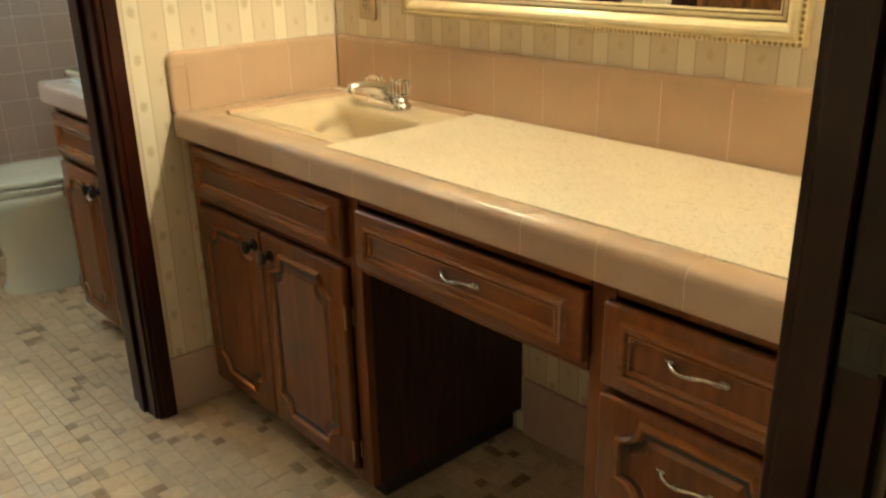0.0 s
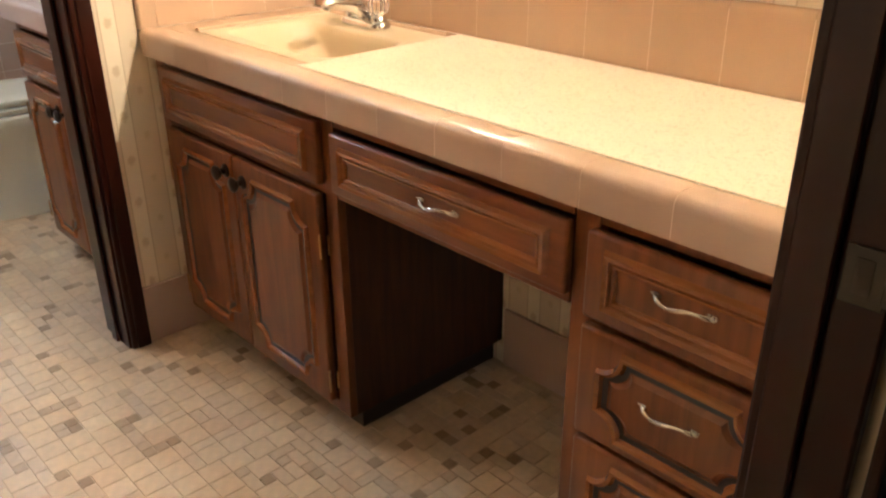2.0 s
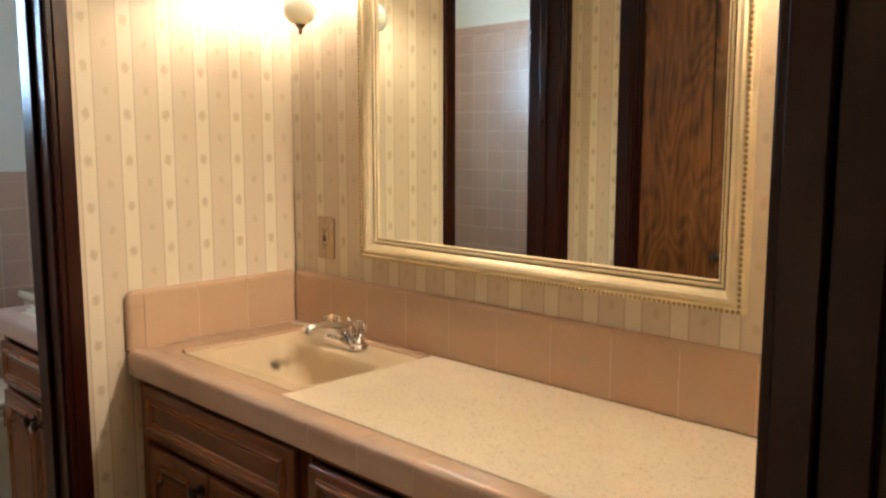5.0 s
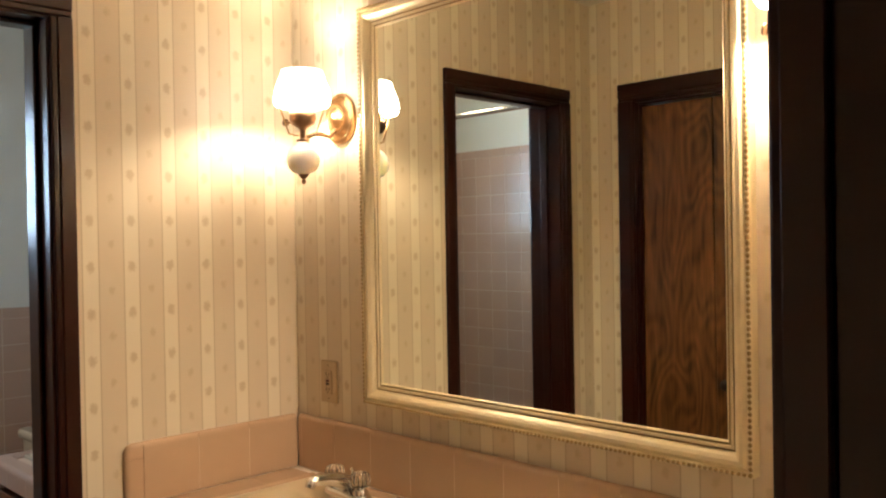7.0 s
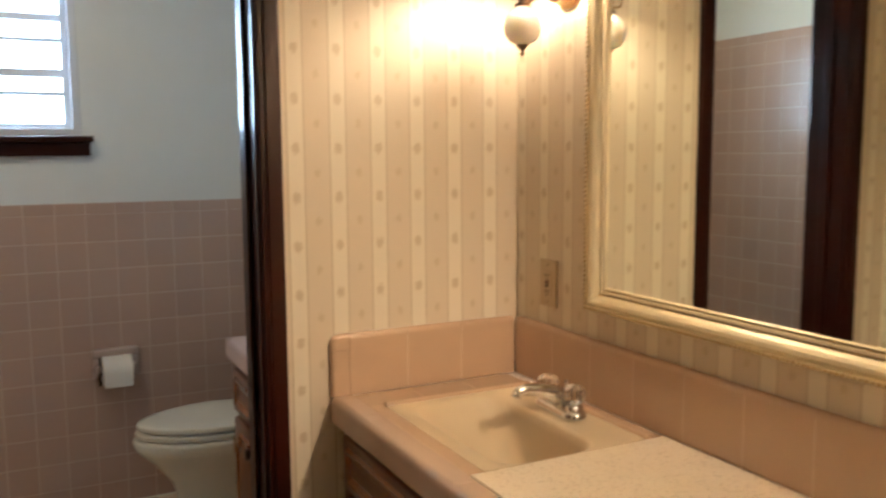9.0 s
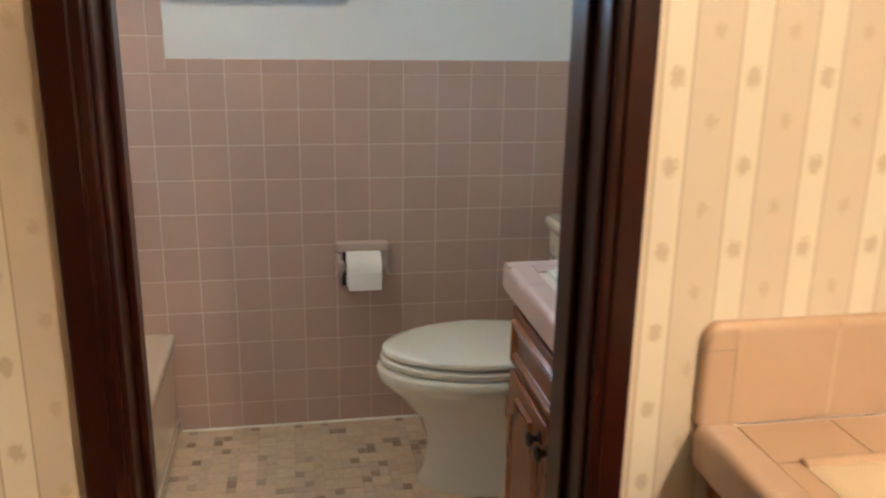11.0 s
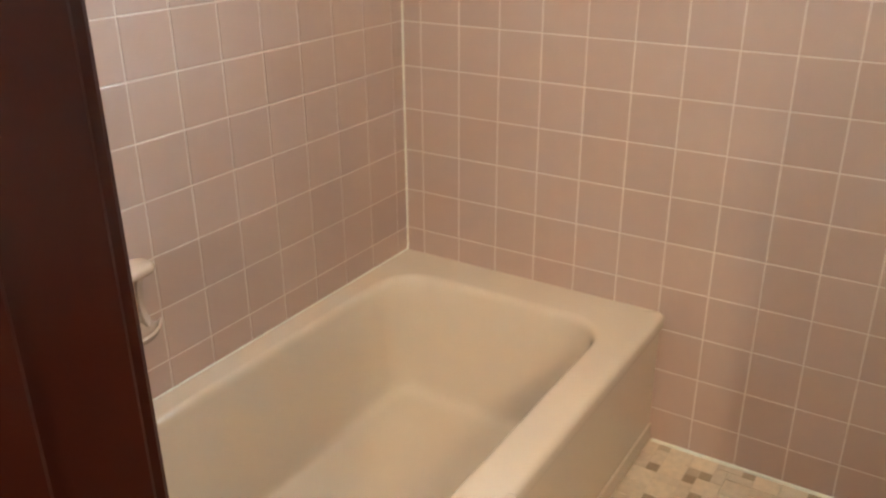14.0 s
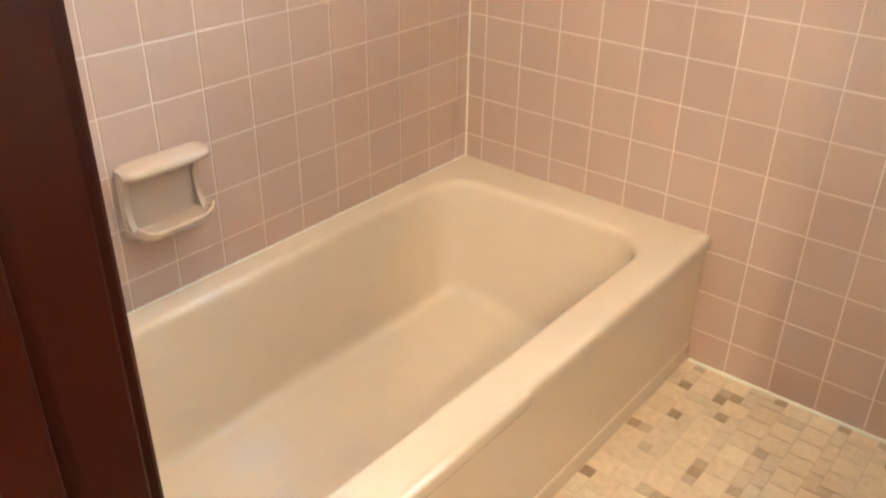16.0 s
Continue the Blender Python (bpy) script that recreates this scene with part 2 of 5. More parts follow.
def glass(name, color, rough=0.0):
    m = bpy.data.materials.new(name)
    m.use_nodes = True
    b = m.node_tree.nodes["Principled BSDF"]
    b.inputs["Base Color"].default_value = (*color, 1)
    b.inputs["Transmission Weight"].default_value = 1.0
    b.inputs["Roughness"].default_value = rough
    b.inputs["IOR"].default_value = 1.45
    return m


def mosaic(name, ramp, per_island=False):
    """Floor mosaic glaze; every piece takes its own shade."""
    m = bpy.data.materials.new(name)
    m.use_nodes = True
    nt = m.node_tree
    L = nt.links.new
    b = nt.nodes["Principled BSDF"]
    b.inputs["Roughness"].default_value = 0.42
    if per_island:
        r = nt.nodes.new("ShaderNodeNewGeometry").outputs["Random Per Island"]
    else:
        r = nt.nodes.new("ShaderNodeObjectInfo").outputs["Random"]
    cr = nt.nodes.new("ShaderNodeValToRGB")
    e = cr.color_ramp.elements
    e[0].position, e[0].color = 0.0, (*ramp[0], 1)
    e[1].position, e[1].color = 1.0, (*ramp[-1], 1)
    for i, c in enumerate(ramp[1:-1]):
        x = e.new((i + 1) / (len(ramp) - 1))
        x.color = (*c, 1)
    L(r, cr.inputs[0])
    tc = nt.nodes.new("ShaderNodeTexCoord")
    n = nt.nodes.new("ShaderNodeTexNoise")
    n.inputs["Scale"].default_value = 55
    n.inputs["Detail"].default_value = 6
    L(tc.outputs["Object"], n.inputs["Vector"])
    mx = nt.nodes.new("ShaderNodeMix")
    mx.data_type = "RGBA"
    mx.blend_type = "MULTIPLY"
    mx.inputs["Factor"].default_value = 0.35
    L(cr.outputs[0], mx.inputs[6])
    L(n.outputs[0], mx.inputs[7])
    L(mx.outputs[2], b.inputs["Base Color"])
    bp = nt.nodes.new("ShaderNodeBump")
    bp.inputs["Strength"].default_value = 0.15
    bp.inputs["Distance"].default_value = 0.001
    L(n.outputs[0], bp.inputs["Height"])
    L(bp.outputs[0], b.inputs["Normal"])
    return m


def flecked(name, base, fleck, scale):
    """Laminate with fine speckles over a faint cloud."""
    m = mat(name, base, 0.38)
    nt = m.node_tree
    L = nt.links.new
    b = nt.nodes["Principled BSDF"]
    tc = nt.nodes.new("ShaderNodeTexCoord")
    fac = None
    for k, lo, hi, amount in ((1.0, 0.56, 0.66, 0.55), (2.3, 0.58, 0.70, 0.45), (0.08, 0.4, 0.7, 0.12)):
        n = nt.nodes.new("ShaderNodeTexNoise")
        n.inputs["Scale"].default_value = scale * k
        n.inputs["Detail"].default_value = 2
        L(tc.outputs["Object"], n.inputs["Vector"])
        r = nt.nodes.new("ShaderNodeMapRange")
        r.inputs["From Min"].default_value = lo
        r.inputs["From Max"].default_value = hi
        r.inputs["To Max"].default_value = amount
        L(n.outputs[0], r.inputs[0])
        if fac is None:
            fac = r.outputs[0]
        else:
            a = nt.nodes.new("ShaderNodeMath")
            a.operation = "ADD"
            a.use_clamp = True
            L(fac, a.inputs[0])
            L(r.outputs[0], a.inputs[1])
            fac = a.outputs[0]
    x = nt.nodes.new("ShaderNodeMix")
    x.data_type = "RGBA"
    L(fac, x.inputs["Factor"])
    x.inputs[6].default_value = (*base, 1)
    x.inputs[7].default_value = (*fleck, 1)
    L(x.outputs[2], b.inputs["Base Color"])
    return m


# ---- materials ----
M_PAPERX = paper("wallpaper_partition", 1, 1.702)
M_PAPERY = paper("wallpaper_long_walls", 0, 1.70)
M_WHITE = mat("white_paint", (0.74, 0.78, 0.77), 0.5, spread=0.05, scale=6, bump=0.15, bump_scale=90)
M_CEIL = mat("ceiling_paint", (0.74, 0.70, 0.60), 0.8, spread=0.06, scale=8, bump=0.3, bump_scale=140)
M_TILE = mat("pink_glazed_tile", (0.50, 0.360, 0.290), 0.28, spread=0.10, scale=9, rand=0.08, coat=0.15, bump=0.08, bump_scale=14)
M_TILE2 = mat("tan_glazed_tile", (0.53, 0.366, 0.238), 0.22, spread=0.10, scale=9, rand=0.05, coat=0.2, bump=0.05, bump_scale=14)
M_EDGE = mat("rose_tan_edge_tile", (0.52, 0.368, 0.262), 0.22, spread=0.10, scale=9, rand=0.05, coat=0.2, bump=0.05, bump_scale=14)
M_SPG = mat("tan_grout", (0.80, 0.62, 0.45), 0.8, spread=0.10, scale=60)
M_GROUT = mat("pale_grout", (0.72, 0.63, 0.54), 0.8, spread=0.18, scale=60, bump=0.2)
M_TRIM = mat("dark_varnished_trim", (0.025, 0.0048, 0.0024), 0.28, spread=0.4, scale=10, bump=0.05, coat=0.06, stretch=(5, 5, 0.35))
M_TRIM.node_tree.nodes["Principled BSDF"].inputs["Specular IOR Level"].default_value = 0.2
M_WOOD = wood("stained_wood_upright", (0.105, 0.031, 0.0055), (0.25, 0.080, 0.0150), 2, 0.34, 0.25, 6)
M_WOODX = wood("stained_wood_level", (0.105, 0.031, 0.0055), (0.25, 0.080, 0.0150), 0, 0.34, 0.25, 6)
# glossy bead wood; its base colour is lightened to carry the beads' highlights
M_BEAD = wood("polished_highlit_moulding", (0.17, 0.060, 0.016), (0.36, 0.135, 0.036), 0, 0.22, 0.7, 6)
# carcass wood, darkened in colour for the shade of the knee space
M_WOODIN = wood("shaded_carcass_wood", (0.028, 0.009, 0.003), (0.10, 0.036, 0.012), 2, 0.5, 0.1, 6)
M_GLAZE = mat("dark_glaze_in_grooves", (0.022, 0.008, 0.004), 0.35, spread=0.3, scale=40, coat=0.2)
M_DOOR = wood("figured_door_veneer", (0.045, 0.016, 0.0045), (0.24, 0.098, 0.026), 2, 0.38, 0.15, 6, figure=0.10)
M_FLOOR = mat("floor_grout", (0.58, 0.45, 0.31), 0.8, spread=0.2, scale=40, bump=0.3)
M_TUB = mat("bone_enamel", (0.66, 0.54, 0.405), 0.08, spread=0.03, scale=5, coat=0.5)
M_SINK = mat("biscuit_enamel", (0.66, 0.53, 0.345), 0.30, spread=0.03, scale=5, coat=0.1)
M_CHINA = mat("white_china", (0.80, 0.79, 0.67), 0.1, spread=0.02, scale=5, coat=0.4)
M_TOP = flecked("flecked_cream_laminate", (0.82, 0.715, 0.56), (0.56, 0.45, 0.31), 150)
M_GOLD = mat("gilt_gesso", (0.82, 0.71, 0.47), 0.32, 0.45, spread=0.25, scale=30, bump=0.10, bump_scale=90)
M_GOLDD = mat("dark_gilt_beading", (0.36, 0.25, 0.10), 0.45, 0.5, spread=0.5, scale=80)
M_MIRROR = mat("mirror_silver", (0.90, 0.93, 0.84), 0.012, 1.0)
M_CHROME = mat("polished_chrome", (0.75, 0.75, 0.76), 0.08, 1.0)
M_PULL = mat("worn_pewter", (0.62, 0.56, 0.48), 0.24, 1.0, spread=0.3, scale=90)
M_KNOB = mat("black_bronze", (0.035, 0.025, 0.02), 0.35, 0.6, spread=0.3, scale=60)
M_BRASS = mat("aged_brass", (0.42, 0.26, 0.12), 0.28, 1.0, spread=0.3, scale=40)
M_BRONZE = mat("dark_antique_bronze", (0.20, 0.125, 0.075), 0.32, 0.95, spread=0.3, scale=60)
M_STRIKE = mat("dull_steel_plate", (0.055, 0.05, 0.042), 0.35, 0.9, spread=0.3, scale=60)
M_ACRYL = glass("clear_acrylic", (0.95, 0.95, 0.96))
M_PANE = glass("window_glass", (0.97, 0.99, 1.0))
M_MILK = mat("milk_glass", (0.92, 0.86, 0.80), 0.15, coat=0.5, spread=0.02, scale=6)
M_MILK.node_tree.nodes["Principled BSDF"].inputs["Subsurface Weight"].default_value = 0.9
M_MILK.node_tree.nodes["Principled BSDF"].inputs["Subsurface Radius"].default_value = (0.06, 0.05, 0.04)
M_MILK.node_tree.nodes["Principled BSDF"].inputs["Subsurface Scale"].default_value = 1.0
M_SHADE = glow("lit_glass_shade", (1.0, 0.84, 0.64), 11.0)
M_DISH = glow("lit_shade_underside", (1.0, 0.78, 0.54), 30.0)
# glow of the added bathroom fill light on the ceiling
M_DOME = glow("added_dome_glow", (1.0, 0.74, 0.46), 24.0)
M_BAND = mat("shade_band", (0.05, 0.04, 0.05), 0.4, spread=0.1, scale=30)
M_ALU = mat("white_window_metal", (0.70, 0.74, 0.78), 0.4, spread=0.08, scale=20)
M_PLATE = mat("ivory_plastic", (0.56, 0.43, 0.26), 0.35, spread=0.06, scale=20)
M_BUTTON = mat("dark_red_button", (0.10, 0.025, 0.015), 0.4, spread=0.1, scale=20)
M_SLOT = mat("dark_slot", (0.03, 0.02, 0.015), 0.5, spread=0.1, scale=20)
M_ROLL = mat("tissue_paper", (0.86, 0.84, 0.78), 0.9, spread=0.05, scale=60, bump=0.3, bump_scale=200)
M_FIX = mat("tan_ceramic", (0.52, 0.41, 0.35), 0.14, spread=0.06, scale=8, coat=0.4)
M_SOAP = mat("bone_ceramic", (0.53, 0.40, 0.30), 0.16, spread=0.06, scale=8, coat=0.4)
M_DAY = glow("bright_sky_backdrop", (0.66, 0.87, 1.0), 2.2)


def wall(name, boxes, material):
    bm = B()
    for b in boxes:
        box(bm, *b)
    return tagged(part(name, bm, material), kind="structure")


# ---- setting ----
H = CEIL
TF = 0.008                              # tile and mortar thickness
floor = wall("floor", [(-0.12, 4.9, -0.12, 2.312, -0.1, 0)], M_FLOOR)
wall("ceiling", [(-0.12, 4.9, -0.12, 2.312, H, H + 0.1)], M_CEIL)
WY0, WY1, WZ0, WZ1 = 0.80, 1.262, 1.492, 2.06
wall_west = wall("wall_west", [(-0.12, -TF, -0.12, WY0, 0, H), (-0.12, -TF, WY1, YM, 0, H), (-0.12, -TF, WY0, WY1, 0, WZ0), (-0.12, -TF, WY0, WY1, WZ1, H)], M_WHITE)
wall_south = wall("wall_south", [(-TF, XPB, -0.12, -TF, 0, H)], M_WHITE)
J = 0.018                               # jamb board thickness
XM = XPB + 0.06
wall("wall_partition_bath", [(XPB, XM, -0.12, DY0 - J, 0, H), (XPB, XM, DY1 + J, YM, 0, H), (XPB, XM, DY0 - J, DY1 + J, DH + J, H)], M_WHITE)
wall("wall_partition", [(XM, XP, YS - 0.12, DY0 - J, 0, H), (XM, XP, DY1 + J, YM, 0, H), (XM, XP, DY0 - J, DY1 + J, DH + J, H)], M_PAPERX)
wall("wall_north_bath", [(-0.12, XM, YM, YM + 0.115, 0, H)], M_WHITE)
wall("wall_north", [(XM, XE2, YM, YM + 0.115, 0, H)], M_PAPERY)
CX0, CX1 = 1.900, 2.51
wall("wall_closet", [(XP, CX0 - J, YS - 0.12, YS, 0, H), (CX1 + J, XE, YS - 0.12, YS, 0, H), (CX0 - J, CX1 + J, YS - 0.12, YS, DH + J, H)], M_PAPERY)
wall("wall_closet_back", [(XP, XE, YS - 0.64, YS - 0.62, 0, H)], M_WHITE)
wall("wall_east", [(XE, XE2, -0.12, EY0 - J, 0, H), (XE, XE2, EY1 + J, YM, 0, H), (XE, XE2, EY0 - J, EY1 + J, DH + J, H)], M_PAPERX)
# unseen walls closing the hall, dark so that little light bounces back in
wall("wall_hall_unseen", [(4.8, 4.9, -0.12, 2.30, 0, H), (XE2, 4.8, -0.12, -0.02, 0, H), (XE2, 4.8, 2.20, 2.30, 0, H)], M_WOOD)
# daylight backdrop outside the window
bm = B()
box(bm, -1.62, -1.60, -1.2, 3.2, 0.2, 4.0)
tagged(part("backdrop", bm, M_DAY), kind="structure")


# ---- door frames ----
def casing(bm, axis, face, out, a0, a1, h, w):
    """Three moulded casing boards round an opening a0..a1 on the wall face; axis 0: wall along x, 1: along y."""
    for lo, hi, z0, z1 in ((a0 - w, a0, 0, h), (a1, a1 + w, 0, h), (a0 - w, a1 + w, h, h + w)):
        for k, (t, ins) in enumerate(((0.014, 0.0), (0.019, 0.014))):
            l2, h2, y0, y1 = lo, hi, z0, z1
            if hi - lo < h - 0.5 and z0 == 0:
                l2, h2 = (lo, hi - ins) if lo < a0 else (lo + ins, hi)
            else:
                y0 = z0 + ins
            f0, f1 = sorted((face, face + out * t))
            if axis:
                box(bm, f0, f1, l2, h2, y0, y1, 0.004)
            else:
                box(bm, l2, h2, f0, f1, y0, y1, 0.004)





def door_frame(name, label, axis, f0, f1, a0, a1, w, stop, gap=0.0):
    """Jamb boards between the wall faces f0..f1, a stop, and casing on both faces."""
    top = new(name)
    ORIGIN[top.name] = Vector()
    tagged(top, label, "door frame", kind="structure")

    def b(lo, hi, g0, g1, z0, z1, nm, bev=0.003):
        bm = B()
        if axis:
            box(bm, g0, g1, lo, hi, z0, z1, bev)
        else:
            box(bm, lo, hi, g0, g1, z0, z1, bev)
        part(nm, bm, M_TRIM, top)

    b(a0 - J, a0, f0 - 0.002, f1 + 0.002 - gap, 0, DH, "jamb")
    b(a1, a1 + J, f0 - 0.002, f1 + 0.002 - gap, 0, DH, "jamb")
    b(a0 - J, a1 + J, f0 - 0.002, f1 + 0.002, DH, DH + J, "head")
    s0, s1 = stop
    b(a0, a0 + 0.010, s0, s1, 0, DH - 0.010, "stop")
    b(a1 - 0.010, a1, s0, s1, 0, DH - 0.010, "stop")
    b(a0, a1, s0, s1, DH - 0.010, DH, "stop")
    for face, out in ((f0, -1), (f1, 1)):
        bm = B()
        casing(bm, axis, face, out, a0 - 0.006, a1 + 0.006, DH + 0.006, w)
        part("casing", bm, M_TRIM, top)
    return top


CW = 0.051                              # casing width of the bathroom door
door_frame("door_1", "dark varnished door frame between the two rooms", 1, XPB, XP, DY0, DY1, CW, (1.590, 1.625))
ent = door_frame("door_2", "dark varnished entrance frame with steel strike plate", 1, XE, XE2, EY0, EY1, 0.07, (XE + 0.002, XE + 0.042), 0.014)
# strike plate on the latch side of the entrance
bm = B()
box(bm, XE + 0.046, XE + 0.082, EY1 - 0.002, EY1 + 0.001, 0.886, 0.938, 0.0008)
box(bm, XE + 0.080, XE + 0.088, EY1 - 0.004, EY1 + 0.001, 0.892, 0.932, 0.001)
part("strike_plate", bm, M_STRIKE, ent, "dull steel strike plate")
bm = B()
box(bm, XE + 0.056, XE + 0.070, EY1 - 0.0026, EY1 - 0.0018, 0.896, 0.928)
part("latch_hole", bm, M_SLOT, ent)
door_frame("door_3", "dark varnished frame of the closet doorway", 0, YS - 0.12, YS, CX0, CX1, 0.07, (YS - 0.030, YS - 0.014))

# closet folding door: two figured leaves
closet = thing("closet_door", (CX0, YS - 0.06, 0), "closed brown wood-grain folding closet door with dark knob", "door")
XC = (CX0 + CX1) / 2
for x0, x1 in ((CX0 + 0.004, XC - 0.002), (XC + 0.002, CX1 - 0.004)):
    bm = B()
    box(bm, x0, x1, YS - 0.066, YS - 0.034, 0.012, DH - 0.014, 0.003)
    part("leaf", bm, M_DOOR, closet)
bm = B()
lathe(bm, [(0, 0.0), (0.012, 0.0), (0.008, 0.012), (0.018, 0.020), (0.020, 0.028), (0.012, 0.034), (0, 0.035)], pose(XC + 0.05, YS - 0.034, 0.93, -90))
part("knob", bm, M_KNOB, closet, "small dark round knob", smooth=40)

# ---- window in the west wall ----
win = new("window_1")
ORIGIN[win.name] = Vector()
tagged(win, "small white metal awning window over a dark sill", "window", kind="structure")
bm = B()
for a in ((WY0, WY0 + 0.030, WZ0, WZ1), (WY1 - 0.030, WY1, WZ0, WZ1), (WY0 + 0.030, WY1 - 0.030, WZ0, WZ0 + 0.030), (WY0 + 0.030, WY1 - 0.030, WZ1 - 0.03, WZ1)):
    box(bm, -0.11, -0.012, a[0], a[1], a[2], a[3], 0.003)
part("frame", bm, M_ALU, win)
bm = B()
for a in ((WY0 + 0.030, WY0 + 0.055, WZ0 + 0.03, WZ1 - 0.03), (WY1 - 0.055, WY1 - 0.030, WZ0 + 0.03, WZ1 - 0.03)):
    box(bm, -0.095, -0.06, *a, 0.003)
part("sash_stile", bm, M_ALU, win)
for z, t in ((WZ0 + 0.040, 0.012), (1.657, 0.008), (1.735, 0.016), (1.86, 0.008), (1.945, 0.014)):
    bm = B()
    box(bm, -0.092, -0.062, WY0 + 0.055, WY1 - 0.055, z - t, z + t, 0.002)
    part("rail", bm, M_ALU, win)
for z0, z1 in ((1.542, 1.650), (1.664, 1.720), (1.750, 1.853), (1.867, 1.932), (1.958, 2.03)):
    bm = B()
    box(bm, -0.080, -0.076, WY0 + 0.056, WY1 - 0.056, z0, z1)
    part("pane", bm, M_PANE, win).visible_shadow = False
bm = B()
box(bm, -0.06, 0.040, WY0 - 0.045, WY1 + 0.040, WZ0 - 0.022, WZ0 + 0.001, 0.005)
box(bm, -0.007, 0.016, WY0 - 0.030, WY1 + 0.028, WZ0 - 0.075, WZ0 - 0.022, 0.003)
part("sill", bm, M_TRIM, win, "dark varnished wooden sill")

# ---- bathtub along the south wall ----
TZ, TW, TL = 0.357, 0.722, XPB - 0.003


def tub():
    t = thing("bathtub", (0.75, 0.36, 0), "bone enamel bathtub with a rounded basin against tiled walls", "bathtub")
    bm = B()
    cx, cy = 0.78, 0.352
    rings = []
    o = 0.001

    def outer(z, yfront, r):
        return rrect((TL + o) / 2, (o + yfront) / 2, (TL - o) / 2, (yfront - o) / 2, r, z, 8)

    def inner(z, x0, x1, y0, y1, r):
        return rrect((x0 + x1) / 2, (y0 + y1) / 2, (x1 - x0) / 2, (y1 - y0) / 2, r, z, 8)

    rings.append(outer(0.318, TW + 0.001, 0.004))
    rings.append(outer(0.322, TW + 0.007, 0.005))
    rings.append(outer(0.346, TW + 0.008, 0.006))
    rings.append(outer(0.354, TW + 0.004, 0.006))
    rings.append(outer(TZ, TW - 0.006, 0.006))
    rings.append(rrect((TL + o) / 2, TW / 2, (TL - o) / 2 - 0.02, TW / 2 - 0.022, 0.03, TZ + 0.0005, 8))
    rings.append(inner(TZ + 0.0005, 0.105, 1.432, 0.050, 0.652, 0.115))
    for z, x0, x1, y0, y1, r in ((TZ, 0.114, 1.424, 0.057, 0.645, 0.11), (TZ - 0.003, 0.120, 1.420, 0.062, 0.640, 0.106), (TZ - 0.009, 0.125, 1.416, 0.066, 0.636, 0.102),
                                 (TZ - 0.020, 0.129, 1.413, 0.069, 0.633, 0.098), (0.25, 0.146, 1.404, 0.078, 0.624, 0.086), (0.15, 0.166, 1.392, 0.089, 0.613, 0.070), (0.085, 0.179, 1.384, 0.096, 0.606, 0.060),
                                 (0.068, 0.184, 1.380, 0.100, 0.602, 0.056), (0.056, 0.192, 1.372, 0.107, 0.595, 0.050), (0.050, 0.204, 1.360, 0.118, 0.584, 0.042), (0.0475, 0.222, 1.342, 0.134, 0.568, 0.032), (0.046, 0.33, 1.26, 0.215, 0.485, 0.02)):
        rings.append(inner(z, x0, x1, y0, y1, r))
    loft(bm, rings, cap0=False)
    part("basin", bm, M_TUB, t, smooth=50)
    bm = B()
    box(bm, 0.001, TL, TW - 0.030, TW - 0.002, 0.040, 0.32, 0.002)
    box(bm, 0.001, TL, TW - 0.028, TW + 0.003, 0.001, 0.052, 0.003)
    part("apron", bm, M_TUB, t)
    bm = B()
    box(bm, 0.745, TL, TW - 0.012, TW + 0.013, 0.320, 0.3572, 0.009, 4)
    part("rim_lip", bm, M_TUB, t, smooth=50)
    bm = B()
    lathe(bm, [(0, 0), (0.028, 0), (0.028, 0.003), (0.02, 0.004), (0, 0.002)], pose(1.24, 0.35, 0.045))
    part("drain", bm, M_CHROME, t, "chrome drain", smooth=40)
    return t


tub()
# shower curtain rod over the tub
rodt = thing("curtain_rod", (0.76, 0.70, 2.06), "chrome shower curtain rod above the bathtub", "curtain rod")
bm = B()
rod(bm, (0.002, 0.70, 2.072), (XPB - 0.002, 0.70, 2.072), 0.0125)
part("bar", bm, M_CHROME, rodt, smooth=40)
for x, s in ((0.001, 1), (XPB - 0.001, -1)):
    bm = B()
    lathe(bm, [(0, 0), (0.032, 0), (0.032, 0.006), (0.018, 0.012), (0, 0.012)], pose(x, 0.70, 2.072, 0, 90 * s))
    part("flange", bm, M_CHROME, rodt, smooth=40)

# soap dish on the tub wall
soap = thing("soap_dish", (0.965, 0, 0.50), "bone ceramic soap dish with grab bar, set in tiles", "soap dish")
bm = B()
box(bm, 0.872, 1.040, 0.0005, 0.010, 0.512, 0.652, 0.005, 3)
part("back_plate", bm, M_SOAP, soap, smooth=50)
for xc in (0.878, 1.030):
    bm = B()
    arc = [(0.047 - 0.033 * math.sin(radians(a)), 0.585 + 0.062 * math.cos(radians(a)) * (1 if a < 90 else 0.95)) for a in range(0, 181, 20)]
    loft(bm, [[Vector((xc + d, 0.008, 0.647))] + [Vector((xc + d, y, z)) for y, z in arc] + [Vector((xc + d, 0.008, 0.526))] for d in (-0.006, 0.006)])
    part("cheek", bm, M_SOAP, soap, smooth=40)
bm = B()
rings = []
for i in range(13):
    u = i / 6 - 1
    k = 1 - 0.35 * abs(u) ** 8
    rings.append([Vector((0.948 + 0.094 * u, 0.010 + (y - 0.010) * k, 0.644 + (z - 0.644) * k)) for y, z in ((0.008, 0.662), (0.036, 0.660), (0.050, 0.655), (0.055, 0.647), (0.052, 0.640), (0.044, 0.637), (0.030, 0.643), (0.008, 0.642))])
loft(bm, rings)
part("grab_bar", bm, M_SOAP, soap, smooth=60)
bm = B()
rings = []
